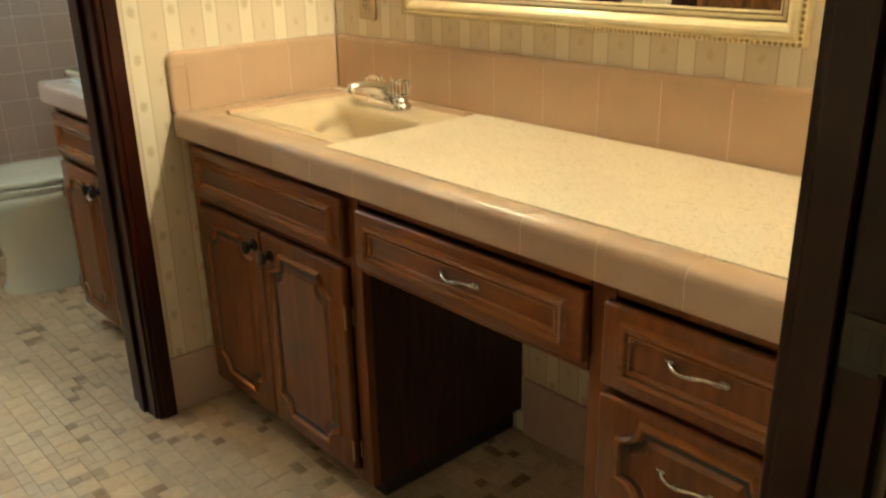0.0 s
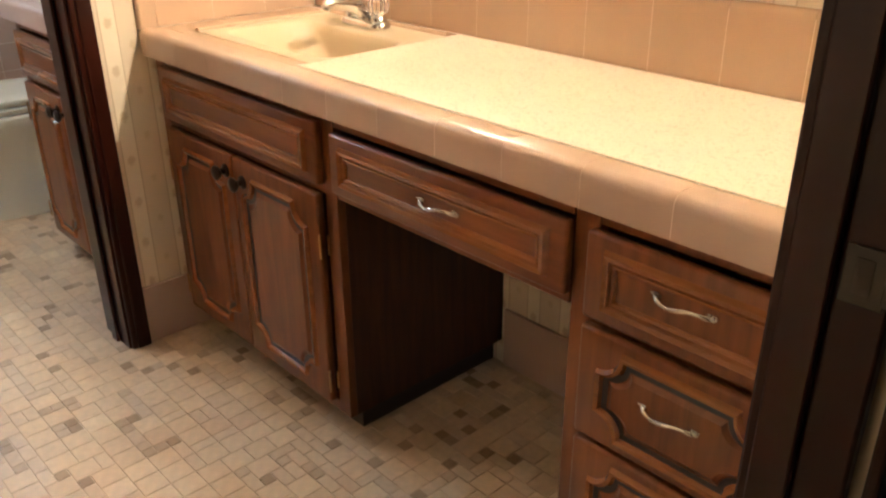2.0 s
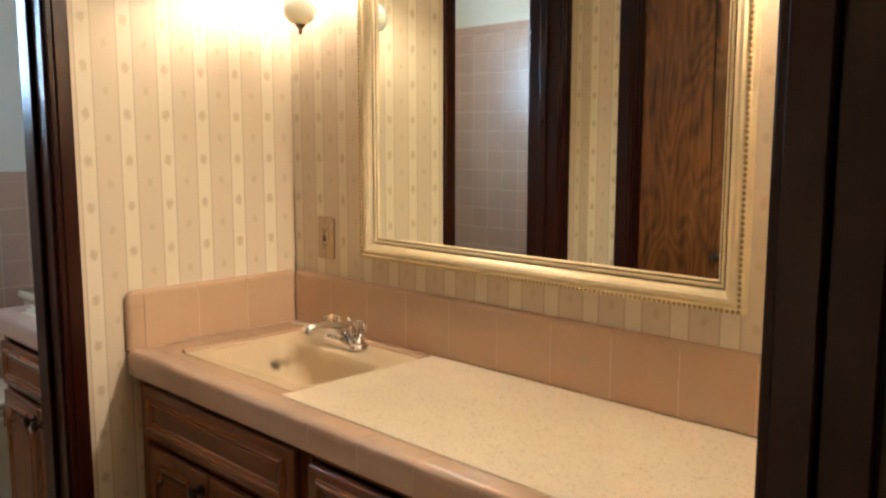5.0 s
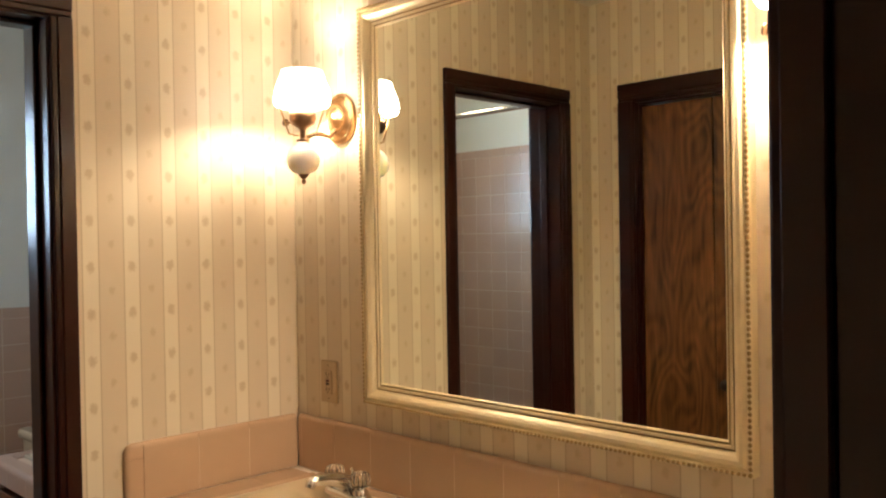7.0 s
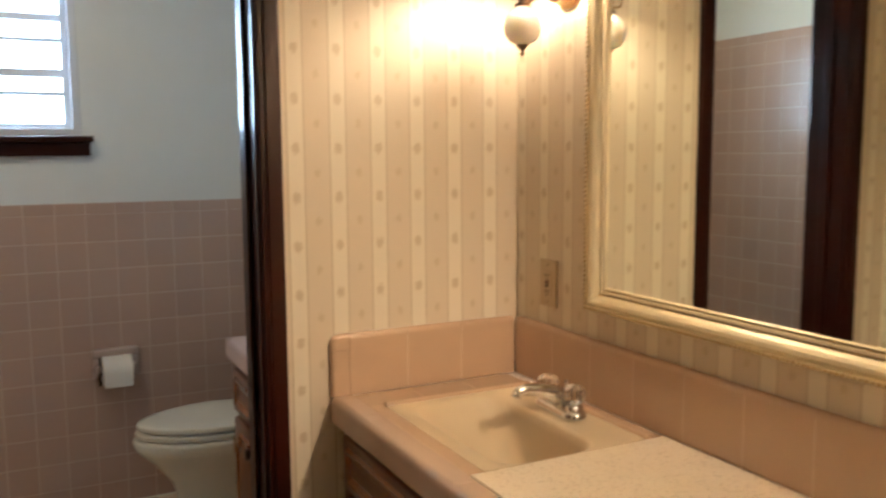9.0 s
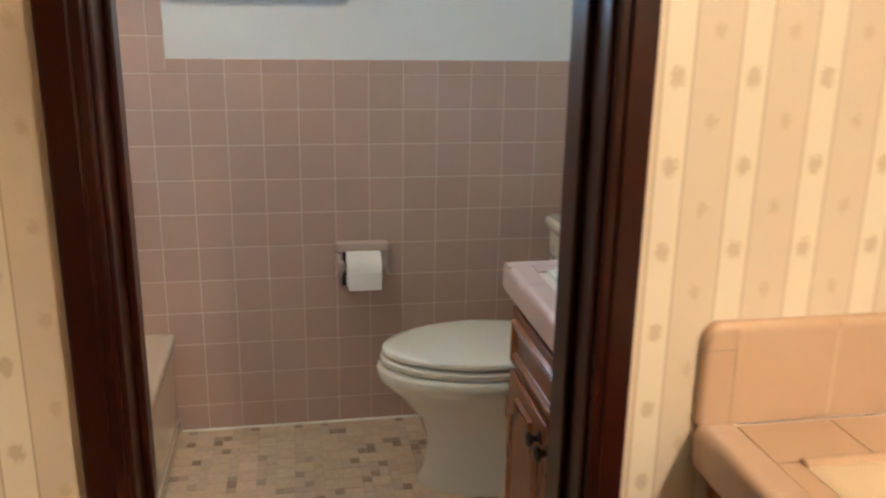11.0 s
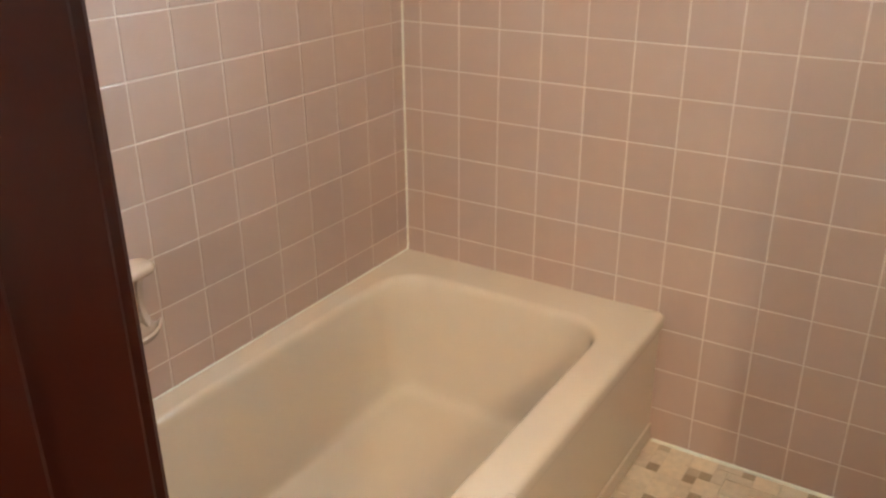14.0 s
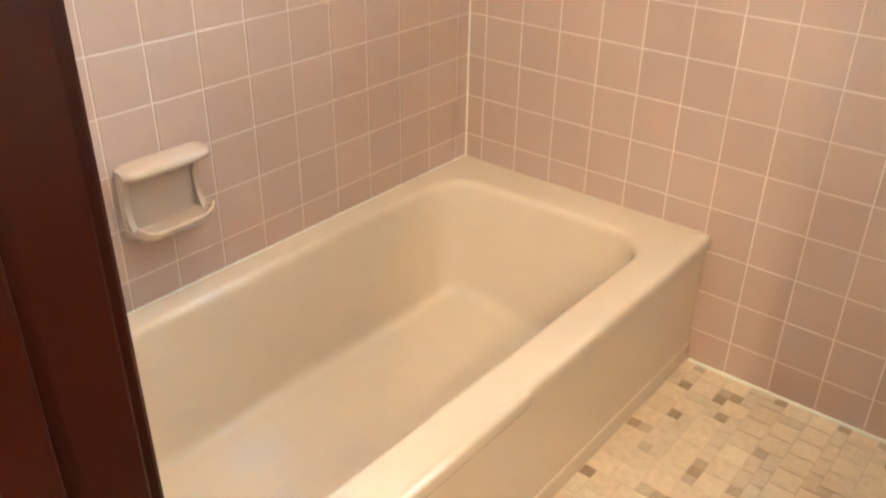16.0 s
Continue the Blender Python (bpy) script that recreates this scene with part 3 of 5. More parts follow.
for i in range(13):
    u = i / 6 - 1
    dz = 0.016 * abs(u) ** 5
    k = 1 - 0.25 * abs(u) ** 6
    rings.append([Vector((0.957 + 0.084 * u, 0.010 + (y - 0.010) * k, z + dz)) for y, z in ((0.008, 0.508), (0.046, 0.510), (0.068, 0.523), (0.075, 0.536), (0.070, 0.539), (0.060, 0.529), (0.042, 0.522), (0.008, 0.526))])
loft(bm, rings)
part("tray", bm, M_SOAP, soap, smooth=60)

# ---- toilet ----
TX = 0.425


def toilet():
    t = thing("toilet", (TX, 1.75, 0), "white china toilet with closed lid, beside the vanity", "toilet")

    def oval(z, y0, y1, hw, n=36, back=0.55, cut=9.0):
        """An egg outline from its front y0 to its back y1."""
        out = []
        ym = y0 + (y1 - y0) * back
        for i in range(n):
            a = 2 * math.pi * i / n
            c, s = math.cos(a), math.sin(a)
            y = ym + (s * (ym - y0) if s < 0 else s * (y1 - ym))
            out.append(Vector((TX + hw * c * (1 - 0.10 * max(0, -s) ** 2), min(y, cut), z)))
        return out

    bm = B()
    loft(bm, [oval(0.001, 1.470, 1.93, 0.120), oval(0.02, 1.466, 1.93, 0.122), oval(0.05, 1.485, 1.92, 0.108), oval(0.14, 1.500, 1.92, 0.098), oval(0.22, 1.475, 1.92, 0.112),
              oval(0.30, 1.410, 1.925, 0.150), oval(0.340, 1.366, 1.93, 0.176), oval(0.362, 1.350, 1.93, 0.187), oval(0.386, 1.346, 1.93, 0.190), oval(0.395, 1.350, 1.93, 0.187), oval(0.398, 1.360, 1.925, 0.178)])
    part("bowl", bm, M_CHINA, t, smooth=60)
    bm = B()
    loft(bm, [oval(z, y0, y1, hw, cut=1.815) for z, y0, y1, hw in ((0.390, 1.385, 1.91, 0.160), (0.401, 1.380, 1.915, 0.164), (0.403, 1.360, 1.93, 0.180), (0.408, 1.356, 1.935, 0.183), (0.420, 1.356, 1.935, 0.183), (0.424, 1.362, 1.93, 0.178), (0.425, 1.385, 1.91, 0.160))])
    part("seat", bm, M_CHINA, t, smooth=45)
    bm = B()
    loft(bm, [oval(z, y0, y1, hw, cut=c) for z, y0, y1, hw, c in ((0.424, 1.385, 1.91, 0.160, 1.80), (0.430, 1.385, 1.91, 0.160, 1.80), (0.431, 1.368, 1.93, 0.177, 1.828), (0.435, 1.362, 1.935, 0.181, 1.832), (0.446, 1.362, 1.935, 0.181, 1.832), (0.450, 1.366, 1.93, 0.178, 1.828), (0.4525, 1.39, 1.90, 0.158, 1.79), (0.453, 1.48, 1.82, 0.08, 1.72))])
    part("lid", bm, M_CHINA, t, smooth=45)
    for s in (-1, 1):
        bm = B()
        box(bm, TX + s * 0.07 - 0.02, TX + s * 0.07 + 0.02, 1.834, 1.864, 0.394, 0.432, 0.006)
        part("hinge", bm, M_CHINA, t)
        bm = B()
        lathe(bm, [(0.012, 0), (0.012, 0.008), (0.007, 0.014), (0, 0.015)], pose(TX + s * 0.112, 1.72, 0.018))
        part("bolt_cap", bm, M_CHINA, t)
    bm = B()
    loft(bm, [rrect(TX, 2.03, hx, hy, 0.03, z) for z, hx, hy in ((0.392, 0.21, 0.10), (0.40, 0.22, 0.105), (0.55, 0.228, 0.110), (0.735, 0.235, 0.113))])
    part("tank", bm, M_CHINA, t, smooth=60)
    bm = B()
    loft(bm, [rrect(TX, 2.03, hx, hy, 0.03, z) for z, hx, hy in ((0.735, 0.242, 0.120), (0.740, 0.249, 0.127), (0.762, 0.249, 0.127), (0.770, 0.243, 0.121))])
    part("tank_lid", bm, M_CHINA, t, smooth=60)
    bm = B()
    rod(bm, (TX - 0.16, 1.918, 0.68), (TX - 0.16, 1.900, 0.68), 0.012)
    tube(bm, [(TX - 0.16, 1.902, 0.68), (TX - 0.13, 1.896, 0.678), (TX - 0.09, 1.893, 0.672)], [0.006, 0.006, 0.008])
    part("flush_lever", bm, M_CHROME, t, "chrome flush lever", smooth=40)


toilet()

# toilet paper holder and roll
tp = thing("paper_holder", (0, 1.341, 0.55), "tan ceramic recessed paper holder in the tiled wall", "paper holder")
bm = B()
for a in ((1.254, 1.428, 0.618, 0.654), (1.254, 1.279, 0.535, 0.618), (1.403, 1.428, 0.535, 0.618)):
    box(bm, 0.0005, 0.030 if a[2] > 0.6 else 0.026, *a, 0.009, 4)
part("rim", bm, M_FIX, tp, smooth=50)
# flat near-black plate: the niche's shade given as colour, no hollow behind it
bm = B()
box(bm, 0.0005, 0.004, 1.276, 1.406, 0.500, 0.622)
part("recess", bm, M_SLOT, tp, "dark plate standing in for the shade behind the roll")
for y0, y1 in ((1.262, 1.284), (1.398, 1.420)):
    bm = B()
    box(bm, 0.002, 0.050, y0, y1, 0.558, 0.592, 0.008, 3)
    part("ear", bm, M_FIX, tp, smooth=50)
bm = B()
rod(bm, (0.045, 1.284, 0.572), (0.045, 1.398, 0.572), 0.009)
part("spindle", bm, M_CHROME, tp, smooth=40)
roll = thing("toilet_roll", (0.052, 1.345, 0.50), "white toilet paper roll on the ceramic holder", "toilet paper")
bm = B()
mroll = pose(0.048, 1.288, 0.570, -90)
lathe(bm, [(0.020, 0), (0.056, 0.0), (0.0575, 0.003), (0.0575, 0.107), (0.056, 0.110), (0.020, 0.110)], mroll, 40)
part("paper", bm, M_ROLL, roll, smooth=50)
bm = B()
box(bm, 0.1045, 0.1065, 1.290, 1.396, 0.513, 0.573, 0.0005)
part("loose_sheet", bm, M_ROLL, roll)


# ---- vanities ----
def concave_panel(x0, x1, z0, z1, r, n=8):
    """A level outline with its four corners cut in as quarter circles, as (x, z)."""
    out = []
    for cx, cz, a0 in ((x1, z1, 180), (x0, z1, 270), (x0, z0, 0), (x1, z0, 90)):
        # arcs run so that the outline goes round anticlockwise
        pts = []
        for i in range(n + 1):
            a = radians(a0 + 90 * i / n)
            pts.append((cx + r * math.cos(a), cz + r * math.sin(a)))
        out += pts[::-1]
    return out


def inset(pts, d):
    cx = sum(p[0] for p in pts) / len(pts)
    cz = sum(p[1] for p in pts) / len(pts)
    hx = max(abs(p[0] - cx) for p in pts)
    hz = max(abs(p[1] - cz) for p in pts)
    return [(cx + (p[0] - cx) * (1 - d / hx), cz + (p[1] - cz) * (1 - d / hz)) for p in pts]


def moulding(bm, pts, yf, w=0.010, up=0.005, sink=0.0):
    """A rounded bead along a closed outline on the face y = yf (front towards -y)."""
    a, b, c, d = inset(pts, -w * 0.5), inset(pts, -w * 0.15), inset(pts, w * 0.3), inset(pts, w * 0.6)
    rings = [[Vector((x, yf + 0.0005, z)) for x, z in a], [Vector((x, yf - up, z)) for x, z in b], [Vector((x, yf - up * 0.8, z)) for x, z in c], [Vector((x, yf + 0.0005, z)) for x, z in d]]
    loft(bm, rings, False, False)


def rect(x0, x1, z0, z1):
    return [(x0, z0), (x1, z0), (x1, z1), (x0, z1)]


def front(parent, name, x0, x1, z0, z1, yf, style, material):
    """A drawer or door front: slab, applied moulding, dark glazed groove, raised field."""
    bm = B()
    box(bm, x0, x1, yf, yf + 0.020, z0, z1, 0.006, 3)
    f = part(name, bm, material, parent, smooth=40)
    if style == "bead":
        o = rect(x0 + 0.040, x1 - 0.040, z0 + 0.028, z1 - 0.028)
        bm = B()
        moulding(bm, o, yf, 0.016, 0.009)
        moulding(bm, inset(o, 0.012), yf, 0.009, 0.005)
        part("moulding", bm, M_BEAD, f)
        return f
    drawer = style == "arch_drawer"
    r, mx, mz = (0.040, 0.042, 0.024) if drawer else (0.045, 0.042, 0.040)
    o = concave_panel(x0 + mx, x1 - mx, z0 + mz, z1 - mz, r)
    bm = B()
    moulding(bm, o, yf, 0.014, 0.009)
    part("moulding", bm, M_BEAD, f)
    g = inset(o, 0.006), inset(o, 0.017)
    bm = B()
    q0, q1 = inset(o, 0.0165), inset(o, 0.027)
    loft(bm, [[Vector((x, yf + 0.002, z)) for x, z in q0], [Vector((x, yf - 0.005, z)) for x, z in q1]], True, True)
    part("raised_field", bm, material, f)
    bm = B()
    rings = [[Vector((x, yf + 0.003, z)) for x, z in g[0]], [Vector((x, yf - 0.0008, z)) for x, z in g[0]], [Vector((x, yf - 0.0008, z)) for x, z in g[1]], [Vector((x, yf + 0.003, z)) for x, z in g[1]]]
    loft(bm, rings, False, False)
    part("groove", bm, M_GLAZE, f)
    return f


def pull(parent, x, z, yf, w=0.086):
    bm = B()
    pts, rad = [], []
    for i in range(13):
        u = i / 12 * 2 - 1
        pts.append((x + u * w / 2, yf - 0.004 - 0.014 * (1 - u * u) ** 0.6, z + 0.004 * math.sin(u * math.pi)))
        rad.append(0.0028 + 0.0016 * (abs(u) > 0.7) + 0.0008 * (abs(u) < 0.2))
    tube(bm, pts, rad)
    for s in (-1, 1):
        lathe(bm, [(0.007, 0), (0.007, 0.003), (0.004, 0.006), (0, 0.007)], pose(x + s * w / 2, yf, z, 90), 12)
        for k in range(3):
            bmesh.ops.create_icosphere(bm, subdivisions=1, radius=0.0034 - 0.0005 * k, matrix=Matrix.Translation((x + s * (w / 2 - 0.004 + 0.005 * k), yf - 0.006, z + 0.005)))
    part("pull", bm, M_PULL, parent, "worn pewter bow pull", smooth=50)


def knob(parent, x, z, yf):
    bm = B()
    lathe(bm, [(0.016, 0), (0.016, 0.003), (0.007, 0.006), (0.007, 0.014), (0.016, 0.020), (0.018, 0.026), (0.012, 0.031), (0, 0.032)], pose(x, yf, z, 90), 20)
    part("knob", bm, M_KNOB, parent, "black bronze knob", smooth=40)


def hinge(parent, x, z, yf):
    bm = B()
    rod(bm, (x, yf - 0.002, z - 0.022), (x, yf - 0.002, z + 0.022), 0.0028, seg=10)
    for k in (-1, 1):
        lathe(bm, [(0.0028, 0), (0.002, 0.003), (0.003, 0.006), (0, 0.008)], pose(x, yf - 0.002, z + k * 0.021, 0 if k > 0 else 180), 10)
    box(bm, x + 0.002, x + 0.010, yf + 0.014, yf + 0.016, z - 0.022, z + 0.022, 0.001)
    part("hinge", bm, M_BRASS, parent, "tarnished pin hinge", smooth=40)


CT, CF = 0.838, 1.667                   # countertop height and front
YC = CF + 0.034                         # cabinet face frame
YF = YC - 0.020                         # drawer and door faces


def sink_cabinet():
    x0, x1 = XP + 0.002, 2.421
    t = thing("sink_cabinet", ((x0 + x1) / 2, 1.9, 0), "dark-stained wooden sink cabinet with two arched-panel doors", "cabinet")
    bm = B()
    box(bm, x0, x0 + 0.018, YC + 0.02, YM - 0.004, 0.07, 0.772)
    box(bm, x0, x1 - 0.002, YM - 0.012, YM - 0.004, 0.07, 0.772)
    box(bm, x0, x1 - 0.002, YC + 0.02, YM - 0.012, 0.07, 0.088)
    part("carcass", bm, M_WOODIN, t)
    # panel beside the knee space, its shade put into the darker wood
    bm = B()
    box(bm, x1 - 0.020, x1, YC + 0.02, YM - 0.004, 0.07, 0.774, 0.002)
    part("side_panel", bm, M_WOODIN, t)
    bm = B()
    box(bm, x0, x1 - 0.03, YC + 0.055, YC + 0.075, 0.001, 0.07)
    box(bm, x1 - 0.05, x1 - 0.03, YC + 0.075, YM - 0.004, 0.001, 0.07)
    part("toe_kick", bm, M_SLOT, t)
    bm = B()
    for a in ((x0, x0 + 0.035, 0.07, 0.774), (x1 - 0.040, x1, 0.07, 0.774)):
        box(bm, a[0], a[1], YC, YC + 0.02, a[2], a[3], 0.002)
    for a in ((0.747, 0.774), (0.600, 0.634), (0.07, 0.10)):
        box(bm, x0 + 0.035, x1 - 0.04, YC + 0.001, YC + 0.019, a[0], a[1], 0.002)
    part("face_frame", bm, M_WOOD, t)
    f = front(t, "false_drawer", 1.728, 2.386, 0.624, 0.754, YF, "bead", M_WOODX)
    d1 = front(t, "door", 1.736, 2.042, 0.100, 0.602, YF, "arch", M_WOOD)
    d2 = front(t, "door", 2.046, 2.376, 0.100, 0.602, YF, "arch", M_WOOD)
    knob(d1, 2.014, 0.560, YF)
    knob(d2, 2.086, 0.550, YF)
    for z in (0.49, 0.16):
        hinge(d2, 2.382, z, YF)
        hinge(d1, 1.732, z, YF)
    return t


def knee_drawer():
    t = thing("knee_drawer", (2.752, 1.9, 0.60), "dark-stained wooden drawer over the knee space", "drawer")
    bm = B()
    box(bm, 2.423, 3.009, YC, YC + 0.02, 0.747, 0.774, 0.002)
    box(bm, 2.423, 3.009, YC, YC + 0.02, 0.602, 0.630, 0.002)
    part("rail", bm, M_WOODX, t)
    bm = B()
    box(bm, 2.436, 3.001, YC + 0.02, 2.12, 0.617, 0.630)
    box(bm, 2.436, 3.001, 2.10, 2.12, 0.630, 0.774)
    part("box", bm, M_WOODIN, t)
    f = front(t, "drawer_front", 2.430, 3.012, 0.622, 0.744, YF, "bead", M_WOODX)
    pull(f, 2.742, 0.686, YF, 0.086)


def drawer_cabinet():
    x0, x1 = 3.011, XE - 0.002
    t = thing("drawer_cabinet", ((x0 + x1) / 2, 1.9, 0), "dark-stained wooden cabinet with three drawers", "cabinet")
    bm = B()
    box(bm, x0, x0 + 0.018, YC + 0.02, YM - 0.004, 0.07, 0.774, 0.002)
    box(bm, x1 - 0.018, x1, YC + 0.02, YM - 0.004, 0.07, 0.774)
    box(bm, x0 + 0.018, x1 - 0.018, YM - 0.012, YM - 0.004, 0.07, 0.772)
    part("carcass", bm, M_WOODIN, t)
    bm = B()
    box(bm, x0 + 0.03, x1, YC + 0.055, YC + 0.075, 0.001, 0.07)
    box(bm, x0 + 0.03, x0 + 0.05, YC + 0.075, YM - 0.004, 0.001, 0.07)
    part("toe_kick", bm, M_SLOT, t)
    bm = B()
    for a in ((x0, x0 + 0.045, 0.07, 0.774), (x1 - 0.045, x1, 0.07, 0.774)):
        box(bm, a[0], a[1], YC, YC + 0.02, a[2], a[3], 0.002)
    for a in ((0.747, 0.774), (0.584, 0.612), (0.384, 0.408), (0.07, 0.16)):
        box(bm, x0 + 0.045, x1 - 0.045, YC + 0.001, YC + 0.019, a[0], a[1], 0.002)
    part("face_frame", bm, M_WOOD, t)
    for z0, z1, st in ((0.606, 0.744, "bead"), (0.400, 0.592, "arch_drawer"), (0.150, 0.390, "arch_drawer")):
        f = front(t, "drawer_front", 3.047, x1 - 0.034, z0, z1, YF, st, M_WOOD)
        pull(f, 3.212, (z0 + z1) / 2 + 0.012, YF, 0.084)


sink_cabinet()
knee_drawer()
drawer_cabinet()


def basin(parent, x0, x1, y0, y1, z, hx0, hx1, hy0, hy1, material, trim, side=0.020, slope=0.0, flush=0.0):
    """A square basin with a low rounded trim and a faucet ledge; side: width of the trim's far arm; slope: how far the near end runs out."""
    def ring(ins, zz, r=0.010):
        k = ins / 0.020 * side
        yf = y0 - flush
        return rrect((x0 + ins + x1 - k) / 2, (yf + y1) / 2, (x1 - k - x0 - ins) / 2, (y1 - yf) / 2 - ins, r, zz)

    bm = B()
    if flush:
        bar = [(0.0, -0.004), (0.0, 0.003), (0.002, 0.007), (0.007, 0.0095), (0.013, 0.0085), (0.018, 0.004), (0.0195, -0.004)]
        loft(bm, [[Vector((x0 + d, y, z + h)) for d, h in bar] for y in (y0 - 0.002, y1 - 0.001)])
        loft(bm, [[Vector((x, y1 - d, z + h)) for d, h in bar] for x in (x0 + 0.010, x1)])
    else:
        loft(bm, [ring(0, z + 0.0005), ring(0.001, z + 0.004), ring(0.005, z + 0.0075), ring(0.011, z + 0.0075), ring(0.017, z + 0.004), ring(0.019, z - 0.002), ring(0.019, z - 0.02)], False, False)
    part("trim", bm, trim, parent, smooth=60)
    kx, ky = (hx0 + hx1) / 2, (hy0 + hy1) / 2
    bm = B()
    rings = [ring(0.016, z - 0.02), ring(0.016, z + 0.0015), ring(0.020, z + 0.0015)]
    for dz, s, e, r in ((0.001, -0.003, -0.003, 0.060), (-0.001, 0.003, 0.004, 0.058), (-0.006, 0.009, 0.014, 0.056), (-0.025, 0.014, 0.014 + 0.030 * slope, 0.055), (-0.06, 0.019, 0.019 + 0.062 * slope, 0.055), (-0.10, 0.027, 0.027 + 0.090 * slope, 0.055), (-0.13, 0.042, 0.042 + 0.110 * slope, 0.05), (-0.144, 0.064, 0.064 + 0.110 * slope, 0.035), (-0.150, 0.09, 0.09 + 0.09 * slope, 0.02)):
        a0, a1, hy = hx0 + e, hx1 - s, (hy1 - hy0) / 2 - s * 0.8
        rings.append(rrect((a0 + a1) / 2, ky, (a1 - a0) / 2, hy, min(r, hy - 0.002, (a1 - a0) / 2 - 0.002), z + dz))
    loft(bm, rings, False, True)
    part("bowl", bm, material, parent, smooth=50)
    bm = B()
    lathe(bm, [(0, 0), (0.022, 0), (0.022, 0.002), (0.015, 0.003), (0, 0.001)], pose(kx, ky, z - 0.1495))
    part("drain", bm, M_CHROME, parent, "chrome drain", smooth=40)


def counter(name, x0, x1, yf, yb, z, hole, label):
    """Tile-edged worktop: slab with a hole for the basin; returns the thing."""
    t = thing(name, ((x0 + x1) / 2, (yf + yb) / 2, z), label, "countertop")
    hx0, hx1, hy0, hy1 = hole
    bm = B()
    for a in ((x0, hx0, yf + 0.02, yb), (hx1, x1, yf + 0.02, yb), (hx0, hx1, yf + 0.02, hy0), (hx0, hx1, hy1, yb)):
        box(bm, a[0], a[1], a[2], a[3], z - 0.063, z - 0.003)
    part("slab", bm, M_GROUT, t)
    return t


def edge_piece(x0, x1, yf, z):
    """A rounded front edge tile, 61 mm high and 54 mm deep."""
    bm = B()
    z += 0.0006
    prof = [(yf + 0.054, z), (yf + 0.016, z + 0.001), (yf + 0.007, z - 0.002), (yf + 0.001, z - 0.010), (yf, z - 0.020), (yf, z - 0.061), (yf + 0.020, z - 0.061), (yf + 0.021, z - 0.006), (yf + 0.054, z - 0.006)]
    loft(bm, [[Vector((x, y, zz)) for y, zz in prof] for x in (x0, x1)])
    return bm


S0, S1, SY0, SY1 = 1.808, 2.280, 1.757, 2.146
top = counter("vanity_countertop", XP + 0.002, XE - 0.002, CF, YM - 0.002, CT, (S0 + 0.01, S1 - 0.01, SY0 + 0.01, SY1 - 0.01), "pink tile-edged vanity countertop on the wooden cabinets")
xs = [XP + 0.012] + [2.893 + 0.1465 * k for k in range(-8, 4)] + [XE - 0.004]
xs = [xs[0]] + [x for x in xs[1:-1] if xs[0] + 0.02 < x < xs[-1] - 0.02] + [xs[-1]]
for a, b in zip(xs, xs[1:]):
    part("edge_tile", edge_piece(a + 0.0006, b - 0.0006, CF, CT), M_EDGE, top, smooth=50)
part("joint", edge_piece(xs[0] + 0.001, xs[-1] - 0.001, CF + 0.0006, CT - 0.0006), M_SPG, top, smooth=50)
# left end strip beside the wall, tiles behind and before the basin
for k in range(3):
    y0 = CF + 0.0552 + k * 0.1435
    bm = B()
    box(bm, XP + 0.024, S0 - 0.002, y0 + 0.0008, y0 + 0.1427, CT - 0.006, CT + 0.0005, 0.001, 1)
    part("top_tile", bm, M_TILE2, top)
for k in range(4):
    x0 = S0 + 0.001 + k * 0.118
    bm = B()
    box(bm, x0 + 0.0008, x0 + 0.1172, SY1 + 0.002, YM - 0.024, CT - 0.006, CT + 0.0005, 0.001, 1)
    part("top_tile", bm, M_TILE2, top)
bm = B()
box(bm, S0, S1, CF + 0.0552, SY0 - 0.001, CT - 0.006, CT + 0.0003, 0.001, 1)
part("top_tile", bm, M_TILE2, top)
board = thing("laminate_board", (2.8, 1.95, CT), "flecked cream laminate board laid beside the sink", "worktop board")
bm = B()
box(bm, S1 + 0.003, XE - 0.003, CF + 0.056, YM - 0.026, CT - 0.0025, CT + 0.0025, 0.001)
part("panel", bm, M_TOP, board)

sink = thing("sink", (2.03, 1.93, CT), "biscuit enamel square sink set in the countertop", "sink")
basin(sink, S0, S1, SY0, SY1, CT, 1.850, 2.275, 1.790, 2.030, M_SINK, M_TILE2, 0.002, 1.0, 0.018)


